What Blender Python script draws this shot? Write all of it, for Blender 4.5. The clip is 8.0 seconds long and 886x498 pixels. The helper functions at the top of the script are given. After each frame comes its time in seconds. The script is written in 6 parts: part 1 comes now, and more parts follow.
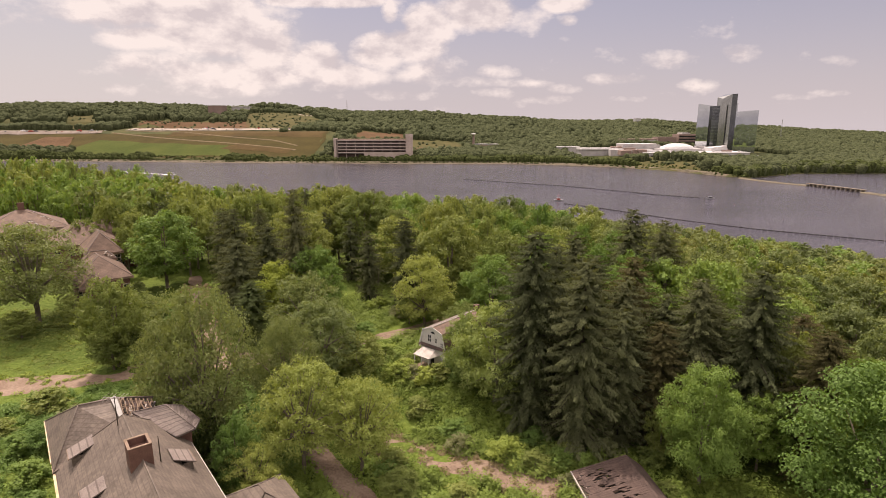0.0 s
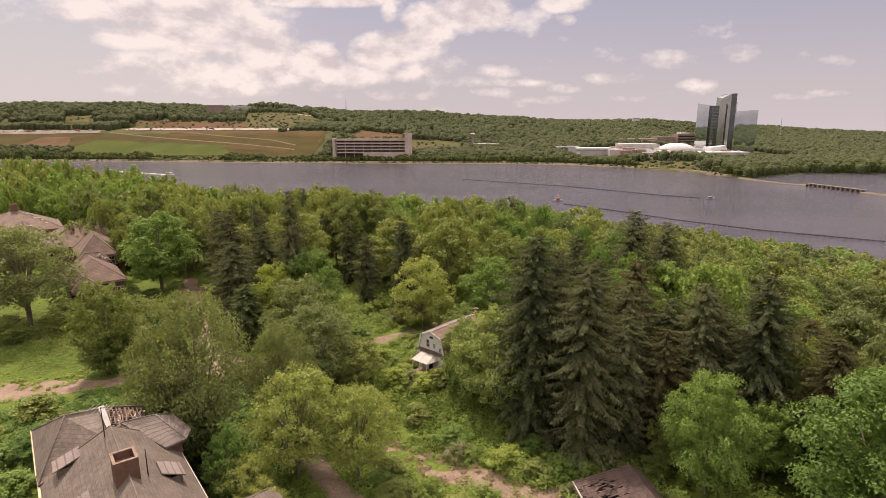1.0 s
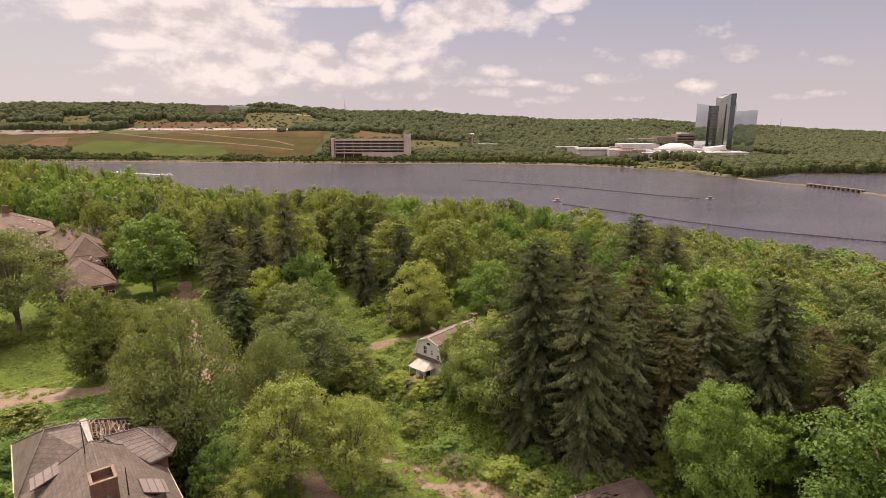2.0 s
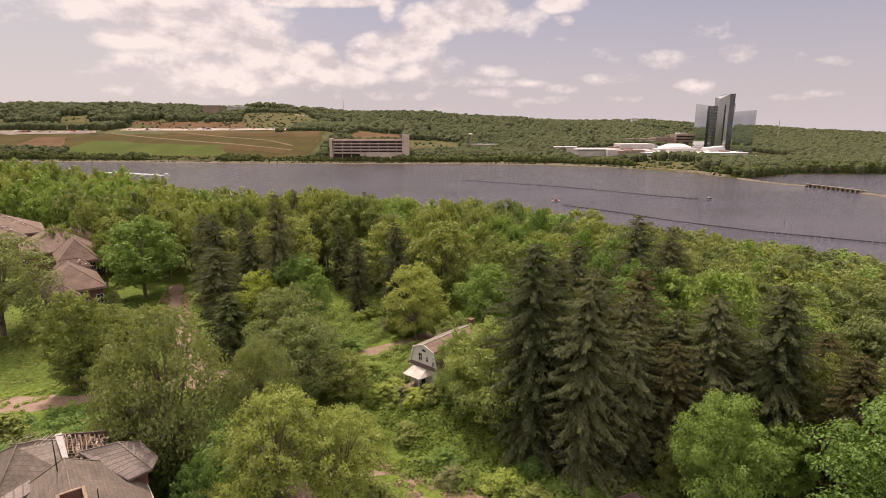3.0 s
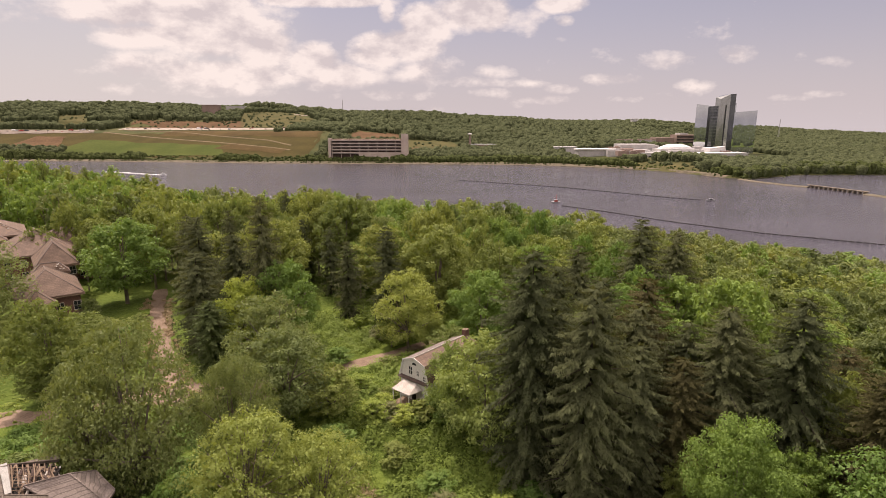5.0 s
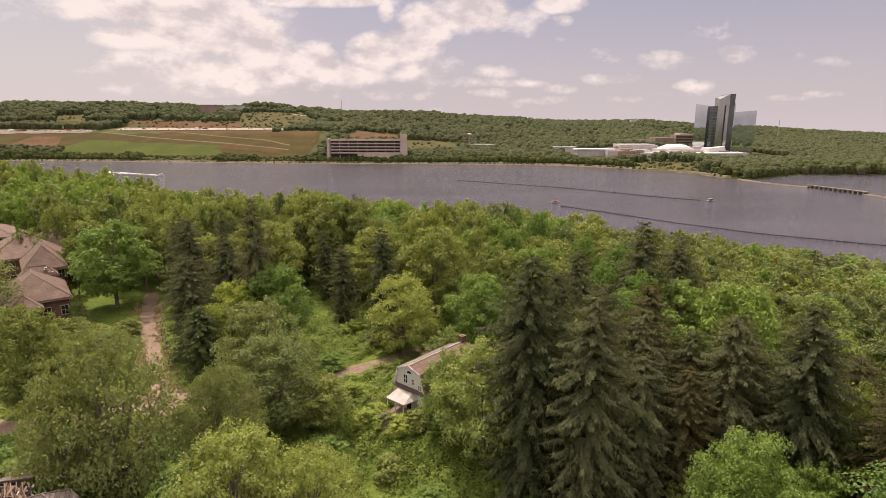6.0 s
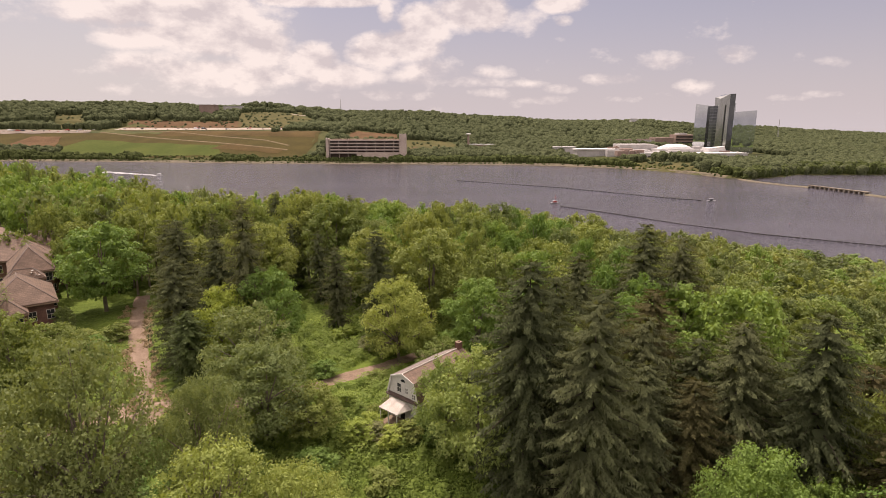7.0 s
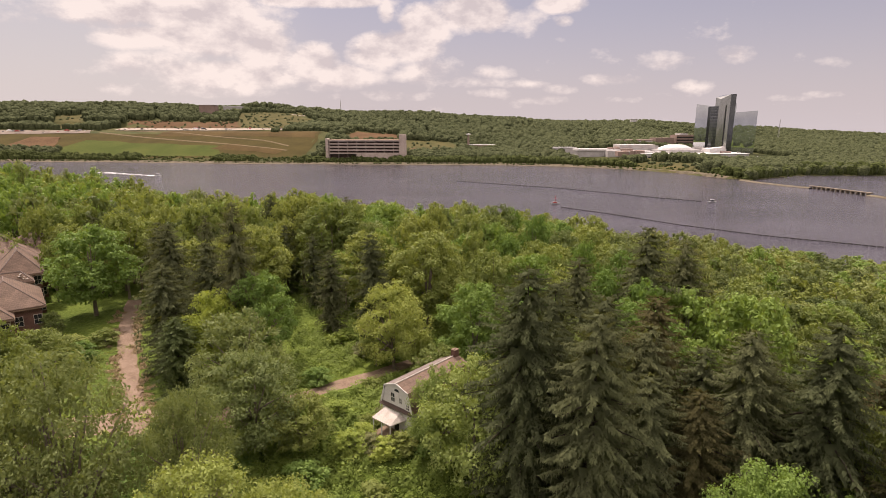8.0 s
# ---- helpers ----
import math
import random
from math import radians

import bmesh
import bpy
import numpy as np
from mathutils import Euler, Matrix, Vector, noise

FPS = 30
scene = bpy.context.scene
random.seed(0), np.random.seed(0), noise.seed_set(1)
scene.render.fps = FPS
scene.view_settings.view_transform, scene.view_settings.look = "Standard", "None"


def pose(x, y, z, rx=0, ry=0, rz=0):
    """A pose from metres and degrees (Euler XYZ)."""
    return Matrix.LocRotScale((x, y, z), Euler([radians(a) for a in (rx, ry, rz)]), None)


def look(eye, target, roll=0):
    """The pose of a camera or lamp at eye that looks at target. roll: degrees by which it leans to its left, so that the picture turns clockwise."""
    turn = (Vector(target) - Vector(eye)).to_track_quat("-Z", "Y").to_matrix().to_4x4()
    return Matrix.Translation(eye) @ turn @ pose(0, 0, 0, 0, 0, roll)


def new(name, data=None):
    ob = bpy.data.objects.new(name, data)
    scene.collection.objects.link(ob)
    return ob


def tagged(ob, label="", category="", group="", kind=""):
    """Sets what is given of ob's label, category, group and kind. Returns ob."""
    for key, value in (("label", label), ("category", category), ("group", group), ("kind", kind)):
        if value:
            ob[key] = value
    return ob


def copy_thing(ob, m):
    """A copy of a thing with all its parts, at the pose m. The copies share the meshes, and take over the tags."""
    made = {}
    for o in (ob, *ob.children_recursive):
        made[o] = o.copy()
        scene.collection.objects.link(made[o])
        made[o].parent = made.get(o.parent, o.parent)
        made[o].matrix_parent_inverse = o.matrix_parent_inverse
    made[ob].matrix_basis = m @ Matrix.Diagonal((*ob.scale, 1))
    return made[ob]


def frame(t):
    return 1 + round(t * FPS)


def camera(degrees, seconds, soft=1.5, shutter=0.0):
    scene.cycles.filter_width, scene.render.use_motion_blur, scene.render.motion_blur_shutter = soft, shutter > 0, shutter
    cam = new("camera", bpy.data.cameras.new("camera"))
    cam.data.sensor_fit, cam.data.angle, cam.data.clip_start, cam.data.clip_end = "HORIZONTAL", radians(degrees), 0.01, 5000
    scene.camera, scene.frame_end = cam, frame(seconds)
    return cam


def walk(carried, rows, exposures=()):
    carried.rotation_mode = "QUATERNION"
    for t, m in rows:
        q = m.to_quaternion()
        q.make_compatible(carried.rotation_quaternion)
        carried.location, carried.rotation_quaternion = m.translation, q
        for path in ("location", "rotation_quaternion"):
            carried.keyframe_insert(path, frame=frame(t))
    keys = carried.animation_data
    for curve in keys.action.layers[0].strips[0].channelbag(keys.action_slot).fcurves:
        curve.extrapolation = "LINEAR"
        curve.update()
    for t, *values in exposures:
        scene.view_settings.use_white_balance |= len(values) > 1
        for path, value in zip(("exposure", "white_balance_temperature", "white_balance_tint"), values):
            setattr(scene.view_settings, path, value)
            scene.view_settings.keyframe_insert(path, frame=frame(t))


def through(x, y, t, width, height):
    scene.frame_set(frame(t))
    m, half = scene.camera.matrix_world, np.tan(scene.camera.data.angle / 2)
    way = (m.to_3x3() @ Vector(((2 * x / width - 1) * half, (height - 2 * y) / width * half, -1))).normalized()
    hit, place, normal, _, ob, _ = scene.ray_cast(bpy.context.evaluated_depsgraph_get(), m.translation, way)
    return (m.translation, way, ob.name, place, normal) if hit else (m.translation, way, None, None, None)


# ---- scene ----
cam = camera(77.8, 8.0, soft=0.8)
PATH = [
    (0, (-0.705, -1.598, 73.764), (-0.703, 0.355, 73.333), -0.1),
    (0.5, (-0.659, -0.616, 73.815), (-0.656, 1.337, 73.385), -0.1),
    (1, (-0.604, 0.564, 73.913), (-0.599, 2.517, 73.481), -0.1),
    (1.5, (-0.467, 1.89, 74.032), (-0.461, 3.843, 73.6), -0.1),
    (3, (0.275, 6.467, 73.929), (0.287, 8.42, 73.498), -0.1),
    (3.5, (0.639, 8.01, 73.846), (0.651, 9.963, 73.415), 0.0),
    (4, (0.957, 9.571, 73.746), (0.97, 11.524, 73.315), 0.0),
    (4.5, (1.296, 11.094, 73.68), (1.309, 13.047, 73.249), -0.0),
    (6, (2.108, 15.63, 73.713), (2.124, 17.583, 73.282), 0.0),
    (6.5, (2.483, 17.267, 73.673), (2.501, 19.22, 73.242), -0.0),
    (7, (2.858, 18.885, 73.567), (2.875, 20.838, 73.136), 0.0),
    (7.5, (3.224, 20.46, 73.534), (3.242, 22.413, 73.104), 0.0),
    (8, (3.612, 21.815, 73.602), (3.628, 23.769, 73.172), -0.0),
]
walk(cam, [(t, look(eye, target, roll)) for t, eye, target, roll in PATH], exposures=[(0.0, 0.43, 7050, 24)])

# ---- light ----
SUN_AZ, SUN_EL = radians(-32), radians(61)      # azimuth from +y towards +x
world = bpy.data.worlds.new("sky")
scene.world = world
world.use_nodes = True
wt = world.node_tree
wt.nodes.clear()


def wnode(kind):
    return wt.nodes.new(kind)


def wmix(blend="MIX"):
    n = wt.nodes.new("ShaderNodeMix")
    n.data_type, n.blend_type = "RGBA", blend
    return n


def wmath(op, a, b=None, clamp=False):
    n = wnode("ShaderNodeMath")
    n.operation, n.use_clamp = op, clamp
    for i, v in enumerate((a, b)):
        if v is None:
            continue
        if isinstance(v, (int, float)):
            n.inputs[i].default_value = v
        else:
            wt.links.new(v, n.inputs[i])
    return n.outputs[0]


sky = wnode("ShaderNodeTexSky")
sky.sky_type, sky.sun_disc, sky.sun_elevation, sky.sun_rotation = "NISHITA", False, SUN_EL, SUN_AZ
sky.air_density, sky.dust_density, sky.ozone_density, sky.altitude = 1.0, 3.0, 1.5, 70
tc = wnode("ShaderNodeTexCoord")
sep = wnode("ShaderNodeSeparateXYZ")
wt.links.new(tc.outputs["Generated"], sep.inputs[0])
# fair-weather cumulus: fractal noise on the sky's directions, thicker round a few cloud banks
mp = wnode("ShaderNodeMapping")
mp.inputs["Scale"].default_value = (1.0, 1.0, 1.7)
wt.links.new(tc.outputs["Generated"], mp.inputs[0])
nz = wnode("ShaderNodeTexNoise")
nz.inputs["Scale"].default_value, nz.inputs["Detail"].default_value, nz.inputs["Roughness"].default_value = 11.0, 10.0, 0.62
wt.links.new(mp.outputs[0], nz.inputs["Vector"])
BANKS = [(-0.465, 0.201, 0.168, 0.0392, 0.54), (-0.372, 0.158, 0.098, 0.0375, 0.54), (-0.499, 0.156, 0.08, 0.0201, 0.50), (-0.302, 0.128, 0.049, 0.0355, 0.53), (-0.225, 0.11, 0.041, 0.0273, 0.50),
         (-0.475, 0.104, 0.086, 0.0257, 0.28), (-0.349, 0.091, 0.136, 0.0241, 0.47), (-0.162, 0.088, 0.054, 0.0173, 0.45), (-0.42, 0.066, 0.173, 0.0122, 0.24), (-0.109, 0.128, 0.04, 0.0271, 0.53),
         (-0.058, 0.136, 0.054, 0.022, 0.52), (-0.018, 0.171, 0.036, 0.0315, 0.50), (-0.09, 0.199, 0.011, 0.0197, 0.26), (0.064, 0.19, 0.075, 0.0264, 0.54), (0.141, 0.185, 0.035, 0.0248, 0.24),
         (-0.014, 0.095, 0.054, 0.0241, 0.27), (0.094, 0.095, 0.034, 0.0112, 0.29), (0.045, 0.079, 0.068, 0.0096, 0.26), (-0.215, 0.209, 0.106, 0.009, 0.52), (0.207, 0.207, 0.04, 0.0131, 0.48),
         (0.216, 0.179, 0.016, 0.0083, 0.20), (0.302, 0.081, 0.056, 0.0096, 0.26), (0.407, 0.115, 0.05, 0.0137, 0.20), (0.522, 0.124, 0.032, 0.0128, 0.23), (0.451, 0.071, 0.031, 0.0113, 0.27),
         (0.218, 0.066, 0.027, 0.0079, 0.23), (0.2, 0.048, 0.041, 0.0071, 0.21), (0.319, 0.049, 0.046, 0.0079, 0.21), (0.085, 0.06, 0.038, 0.0079, 0.22), (0.702, 0.113, 0.038, 0.0094, 0.17),
         (0.676, 0.059, 0.035, 0.0061, 0.18), (0.144, 0.074, 0.041, 0.0061, 0.18), (-0.093, 0.055, 0.082, 0.0088, 0.20), (-0.192, 0.074, 0.073, 0.0105, 0.24), (0.612, 0.053, 0.055, 0.0053, 0.13),
         (0.393, 0.057, 0.055, 0.0053, 0.13), (-0.64, 0.185, 0.053, 0.0248, 0.16), (-0.634, 0.095, 0.041, 0.0069, 0.13)]
bias = None
yy = wmath("MAXIMUM", sep.outputs["Y"], 0.05)
U, V = wmath("DIVIDE", sep.outputs["X"], yy), wmath("DIVIDE", sep.outputs["Z"], yy)
for u, v, su, sv, k in BANKS:
    a = wmath("DIVIDE", wmath("SUBTRACT", U, u), su)
    b = wmath("DIVIDE", wmath("SUBTRACT", V, v), sv)
    r = wmath("ADD", wmath("MULTIPLY", a, a), wmath("MULTIPLY", b, b))
    g = wmath("MULTIPLY", wmath("SUBTRACT", 1.0, wmath("MULTIPLY", r, 0.45), clamp=True), k)
    bias = g if bias is None else wmath("MAXIMUM", bias, g)
# extra cloud overhead, out of view, added for fill light
high = wmath("MULTIPLY", wmath("GREATER_THAN", V, 0.32), 0.36)
dens = wmath("ADD", nz.outputs[0], wmath("MAXIMUM", bias, high))
ramp = wnode("ShaderNodeValToRGB")
ramp.color_ramp.elements[0].position, ramp.color_ramp.elements[1].position = 0.60, 0.84
wt.links.new(dens, ramp.inputs[0])
# thin haze low over the horizon
haze = wmath("POWER", wmath("SUBTRACT", 1.0, wmath("MULTIPLY", wmath("ABSOLUTE", sep.outputs["Z"]), 1.3), clamp=True), 2.0)
skymul = wmix("MULTIPLY")
skymul.inputs["Factor"].default_value = 1.0
skymul.inputs["B"].default_value = (0.10, 0.10, 0.10, 1)
wt.links.new(sky.outputs[0], skymul.inputs["A"])
# paler towards the sun
flat_len = wmath("SQRT", wmath("ADD", wmath("MULTIPLY", sep.outputs["X"], sep.outputs["X"]), wmath("MULTIPLY", sep.outputs["Y"], sep.outputs["Y"])))
towards = wmath("DIVIDE", wmath("ADD", wmath("MULTIPLY", sep.outputs["X"], math.sin(SUN_AZ)), wmath("MULTIPLY", sep.outputs["Y"], math.cos(SUN_AZ))), flat_len)
glare = wnode("ShaderNodeMapRange")
glare.interpolation_type = "SMOOTHSTEP"
glare.inputs["From Min"].default_value, glare.inputs["From Max"].default_value = 0.93, 1.0
wt.links.new(towards, glare.inputs["Value"])
low_air = wnode("ShaderNodeMapRange")
low_air.interpolation_type = "SMOOTHSTEP"
low_air.inputs["From Min"].default_value, low_air.inputs["From Max"].default_value = 0.22, 0.0
wt.links.new(sep.outputs["Z"], low_air.inputs["Value"])
hue = wmix()
hue.inputs["A"].default_value, hue.inputs["B"].default_value = (0.70, 0.70, 0.82, 1), (0.81, 0.79, 0.82, 1)
wt.links.new(low_air.outputs[0], hue.inputs["Factor"])
hue2 = wmix()
hue2.inputs["B"].default_value = (0.91, 0.90, 0.90, 1)
wt.links.new(hue.outputs["Result"], hue2.inputs["A"])
wt.links.new(wmath("MULTIPLY", glare.outputs[0], 0.9), hue2.inputs["Factor"])
hz = wmix()
wt.links.new(hue2.outputs["Result"], hz.inputs["B"])
wt.links.new(wmath("MULTIPLY", haze, 0.9), hz.inputs["Factor"])
wt.links.new(skymul.outputs["Result"], hz.inputs["A"])
# cloud colour: bright tops, greyer bellies where thicker cloud lies above
off = wnode("ShaderNodeVectorMath")
off.operation = "ADD"
off.inputs[1].default_value = (-0.008, 0.0, 0.035)
wt.links.new(mp.outputs[0], off.inputs[0])
nz2 = wnode("ShaderNodeTexNoise")
nz2.inputs["Scale"].default_value, nz2.inputs["Detail"].default_value, nz2.inputs["Roughness"].default_value = 11.0, 6.0, 0.55
wt.links.new(off.outputs[0], nz2.inputs["Vector"])
cc = wmix()
cc.inputs["A"].default_value, cc.inputs["B"].default_value = (0.80, 0.765, 0.765, 1), (1.18, 1.13, 1.06, 1)
cr = wnode("ShaderNodeMapRange")
cr.inputs["From Min"].default_value, cr.inputs["From Max"].default_value = -0.13, 0.07
wt.links.new(wmath("SUBTRACT", nz.outputs[0], nz2.outputs[0]), cr.inputs["Value"])
wt.links.new(cr.outputs[0], cc.inputs["Factor"])
# clouds high overhead, unseen, brightened up to threefold to lift the shadows
up = wnode("ShaderNodeMapRange")
up.interpolation_type = "SMOOTHSTEP"
up.inputs["From Min"].default_value, up.inputs["From Max"].default_value = 0.30, 0.75
up.inputs["To Min"].default_value, up.inputs["To Max"].default_value = 1.0, 3.0
wt.links.new(sep.outputs["Z"], up.inputs["Value"])
lit = wnode("ShaderNodeVectorMath")
lit.operation = "SCALE"
wt.links.new(cc.outputs["Result"], lit.inputs[0])
wt.links.new(up.outputs[0], lit.inputs["Scale"])
cl = wmix()
wt.links.new(wmath("MULTIPLY", ramp.outputs[0], 0.86), cl.inputs["Factor"])
wt.links.new(hz.outputs["Result"], cl.inputs["A"])
wt.links.new(lit.outputs[0], cl.inputs["B"])
bg = wnode("ShaderNodeBackground")
bg.inputs["Strength"].default_value = 0.59
wt.links.new(cl.outputs["Result"], bg.inputs["Color"])
wt.links.new(bg.outputs[0], wnode("ShaderNodeOutputWorld").inputs[0])

sun = new("sun", bpy.data.lights.new("sun", "SUN"))
sun.data.energy, sun.data.angle, sun.data.color = 4.2, radians(0.6), (1.0, 0.93, 0.82)
sun.matrix_world = look((0, 0, 0), (-math.sin(SUN_AZ) * math.cos(SUN_EL), -math.cos(SUN_AZ) * math.cos(SUN_EL), -math.sin(SUN_EL)))
sun.location = (-200, 300, 600)

# ---- materials ----


def material(name):
    m = bpy.data.materials.new(name)
    m.use_nodes = True
    nt = m.node_tree
    return m, nt, nt.nodes["Principled BSDF"]


def mixed(nt, fac, a, b, blend="MIX"):
    n = nt.nodes.new("ShaderNodeMix")
    n.data_type, n.blend_type = "RGBA", blend
    for key, v in (("Factor", fac), ("A", a), ("B", b)):
        if isinstance(v, (int, float)):
            n.inputs[key].default_value = v
        elif isinstance(v, tuple):
            n.inputs[key].default_value = (*v[:3], 1)
        else:
            nt.links.new(v, n.inputs[key])
    return n.outputs["Result"]


def noise_of(nt, scale, detail=4.0, lo=0.35, hi=0.65, coords="Object", stretch=None, rough=0.5):
    t = nt.nodes.new("ShaderNodeTexCoord")
    n = nt.nodes.new("ShaderNodeTexNoise")
    n.inputs["Scale"].default_value, n.inputs["Detail"].default_value, n.inputs["Roughness"].default_value = scale, detail, rough
    src = t.outputs[coords]
    if stretch:
        mpn = nt.nodes.new("ShaderNodeMapping")
        mpn.inputs["Scale"].default_value = stretch
        nt.links.new(src, mpn.inputs[0])
        src = mpn.outputs[0]
    nt.links.new(src, n.inputs["Vector"])
    r = nt.nodes.new("ShaderNodeMapRange")
    r.inputs["From Min"].default_value, r.inputs["From Max"].default_value = lo, hi
    nt.links.new(n.outputs[0], r.inputs["Value"])
    return r.outputs[0]


def bumped(nt, bsdf, height, strength, distance):
    b = nt.nodes.new("ShaderNodeBump")
    b.inputs["Strength"].default_value, b.inputs["Distance"].default_value = strength, distance
    nt.links.new(height, b.inputs["Height"])
    nt.links.new(b.outputs[0], bsdf.inputs["Normal"])


def surface(name, a, b, scale=1.0, fine=12.0, rough=0.8, bump=0.3, depth=0.02, fine_amount=0.35, metal=0.0, stretch=None):
    """Two colours mottled at a coarse scale, darkened and lightened by a fine grain, with relief."""
    m, nt, p = material(name)
    c = mixed(nt, noise_of(nt, scale, stretch=stretch), a, b)
    f = noise_of(nt, fine, 5.0, 0.3, 0.7)
    c = mixed(nt, fine_amount, c, mixed(nt, f, tuple(v * 0.55 for v in a), tuple(min(1, v * 1.35) for v in b)))
    nt.links.new(c, p.inputs["Base Color"])
    p.inputs["Roughness"].default_value, p.inputs["Metallic"].default_value = rough, metal
    p.inputs["Specular IOR Level"].default_value = 0.08 if rough >= 0.9 else 0.35
    bumped(nt, p, f, bump, depth)
    return m


def leafy(name, dark, light, through=0.40, rough=0.55, patch=0.25):
    """Leaves: each leaf, each plant and each patch of the crown a little different, letting some light through."""
    m, nt, p = material(name)
    # blue raised by a quarter: haze over the trees put into the colour
    dark, light = [(c[0] * 1.04, c[1], c[2] * 1.25) for c in (dark, light)]
    geo, info = nt.nodes.new("ShaderNodeNewGeometry"), nt.nodes.new("ShaderNodeObjectInfo")
    rnd = nt.nodes.new("ShaderNodeMapRange")
    rnd.inputs["To Min"].default_value, rnd.inputs["To Max"].default_value = 0.28, 0.72
    nt.links.new(geo.outputs["Random Per Island"], rnd.inputs["Value"])
    c = mixed(nt, rnd.outputs[0], dark, light)
    c = mixed(nt, noise_of(nt, patch, 3.0, 0.3, 0.7), c, mixed(nt, 0.55, c, light))
    hs = nt.nodes.new("ShaderNodeHueSaturation")
    r = nt.nodes.new("ShaderNodeMapRange")
    r.inputs["To Min"].default_value, r.inputs["To Max"].default_value = 0.82, 1.2
    nt.links.new(info.outputs["Random"], r.inputs["Value"])
    nt.links.new(r.outputs[0], hs.inputs["Value"])
    r2 = nt.nodes.new("ShaderNodeMapRange")
    r2.inputs["To Min"].default_value, r2.inputs["To Max"].default_value = 0.512, 0.488
    nt.links.new(info.outputs["Random"], r2.inputs["Value"])
    nt.links.new(r2.outputs[0], hs.inputs["Hue"])
    nt.links.new(c, hs.inputs["Color"])
    nt.links.new(hs.outputs[0], p.inputs["Base Color"])
    p.inputs["Roughness"].default_value = rough
    p.inputs["Specular IOR Level"].default_value = 0.15 if rough < 0.8 else 0.04
    tr = nt.nodes.new("ShaderNodeBsdfTranslucent")
    nt.links.new(mixed(nt, 1.0, hs.outputs[0], (1.0, 0.95, 0.45), "MULTIPLY"), tr.inputs["Color"])
    mx = nt.nodes.new("ShaderNodeMixShader")
    mx.inputs[0].default_value = through
    nt.links.new(p.outputs[0], mx.inputs[1])
    nt.links.new(tr.outputs[0], mx.inputs[2])
    nt.links.new(mx.outputs[0], nt.nodes["Material Output"].inputs["Surface"])
    return m


LEAF_MID = leafy("leaf_mid_green", (0.105, 0.148, 0.03), (0.205, 0.255, 0.058))
LEAF_LIME = leafy("leaf_lime", (0.145, 0.215, 0.03), (0.27, 0.345, 0.06))
LEAF_BRIGHT = leafy("leaf_bright_green", (0.088, 0.162, 0.026), (0.175, 0.272, 0.056))
LEAF_MAPLE = leafy("leaf_maple", (0.122, 0.188, 0.04), (0.23, 0.305, 0.08))
LEAF_SHRUB = leafy("leaf_shrub", (0.10, 0.12, 0.04), (0.19, 0.21, 0.08))
DRY_GRASS = leafy("dry_grass_blades", (0.15, 0.115, 0.045), (0.25, 0.20, 0.09), through=0.15)
LEAF_OLIVE = leafy("leaf_olive", (0.088, 0.13, 0.034), (0.172, 0.218, 0.066))
LEAF_DARK = leafy("leaf_dark_green", (0.045, 0.07, 0.018), (0.1, 0.135, 0.036))
LEAF_GREY = leafy("leaf_grey_green", (0.118, 0.158, 0.042), (0.208, 0.252, 0.074))
LEAF_RUST = leafy("leaf_bronze", (0.1, 0.125, 0.03), (0.18, 0.2, 0.05))
# needles bluer than their own green, with the haze in their darks painted in
NEEDLE = leafy("spruce_needles", (0.066, 0.081, 0.034), (0.121, 0.138, 0.055), through=0.35, rough=0.85)
NEEDLE_DRY = leafy("dry_spruce_needles", (0.066, 0.066, 0.024), (0.118, 0.108, 0.042), through=0.35, rough=0.85)
VINE = leafy("vine_leaves", (0.140, 0.208, 0.025), (0.264, 0.340, 0.064), patch=0.12)
# far canopy's base colour carries some of the distance haze as extra blue
FAR_LEAF = leafy("far_canopy", (0.046, 0.059, 0.023), (0.076, 0.090, 0.035), through=0.05, rough=0.9, patch=0.009)
SHORE_LEAF = leafy("shore_canopy", (0.027, 0.038, 0.011), (0.059, 0.076, 0.020), through=0.05, rough=0.9, patch=0.02)
LEAF_YELLOW = leafy("leaf_yellow_green", (0.18, 0.232, 0.042), (0.315, 0.375, 0.088))
for far_mat in (FAR_LEAF, SHORE_LEAF):
    nt = far_mat.node_tree
    p = nt.nodes["Principled BSDF"]
    src = p.inputs["Base Color"].links[0].from_socket
    fine = noise_of(nt, 0.35, 3.0, 0.35, 0.65)
    nt.links.new(mixed(nt, fine, mixed(nt, 1.0, src, (0.66, 0.67, 0.7), "MULTIPLY"), mixed(nt, 1.0, src, (1.2, 1.2, 1.15), "MULTIPLY")), p.inputs["Base Color"])
    bumped(nt, p, fine, 0.9, 1.3)
BARK_DARK = surface("dark_spruce_bark", (0.03, 0.025, 0.018), (0.07, 0.056, 0.04), 2.0, 14.0, 0.9, 0.8, 0.05, stretch=(1, 1, 0.2))
BARK = surface("bark", (0.10, 0.08, 0.06), (0.20, 0.17, 0.13), 2.0, 14.0, 0.9, 0.8, 0.05, stretch=(1, 1, 0.2))
SLATE = surface("weathered_slate", (0.092, 0.072, 0.057), (0.161, 0.127, 0.101), 0.45, 3.0, 0.75, 0.5, 0.03)
TILE_BROWN = surface("brown_roof_tile", (0.095, 0.062, 0.045), (0.17, 0.112, 0.08), 0.5, 6.0, 0.8, 0.5, 0.04)
BRICK_RED = surface("red_brick", (0.12, 0.06, 0.045), (0.19, 0.1, 0.076), 1.2, 9.0, 0.85, 0.4, 0.02)
PAINT_WHITE = surface("peeling_white_paint", (0.416, 0.402, 0.369), (0.537, 0.530, 0.503), 1.4, 12.0, 0.7, 0.3, 0.01)
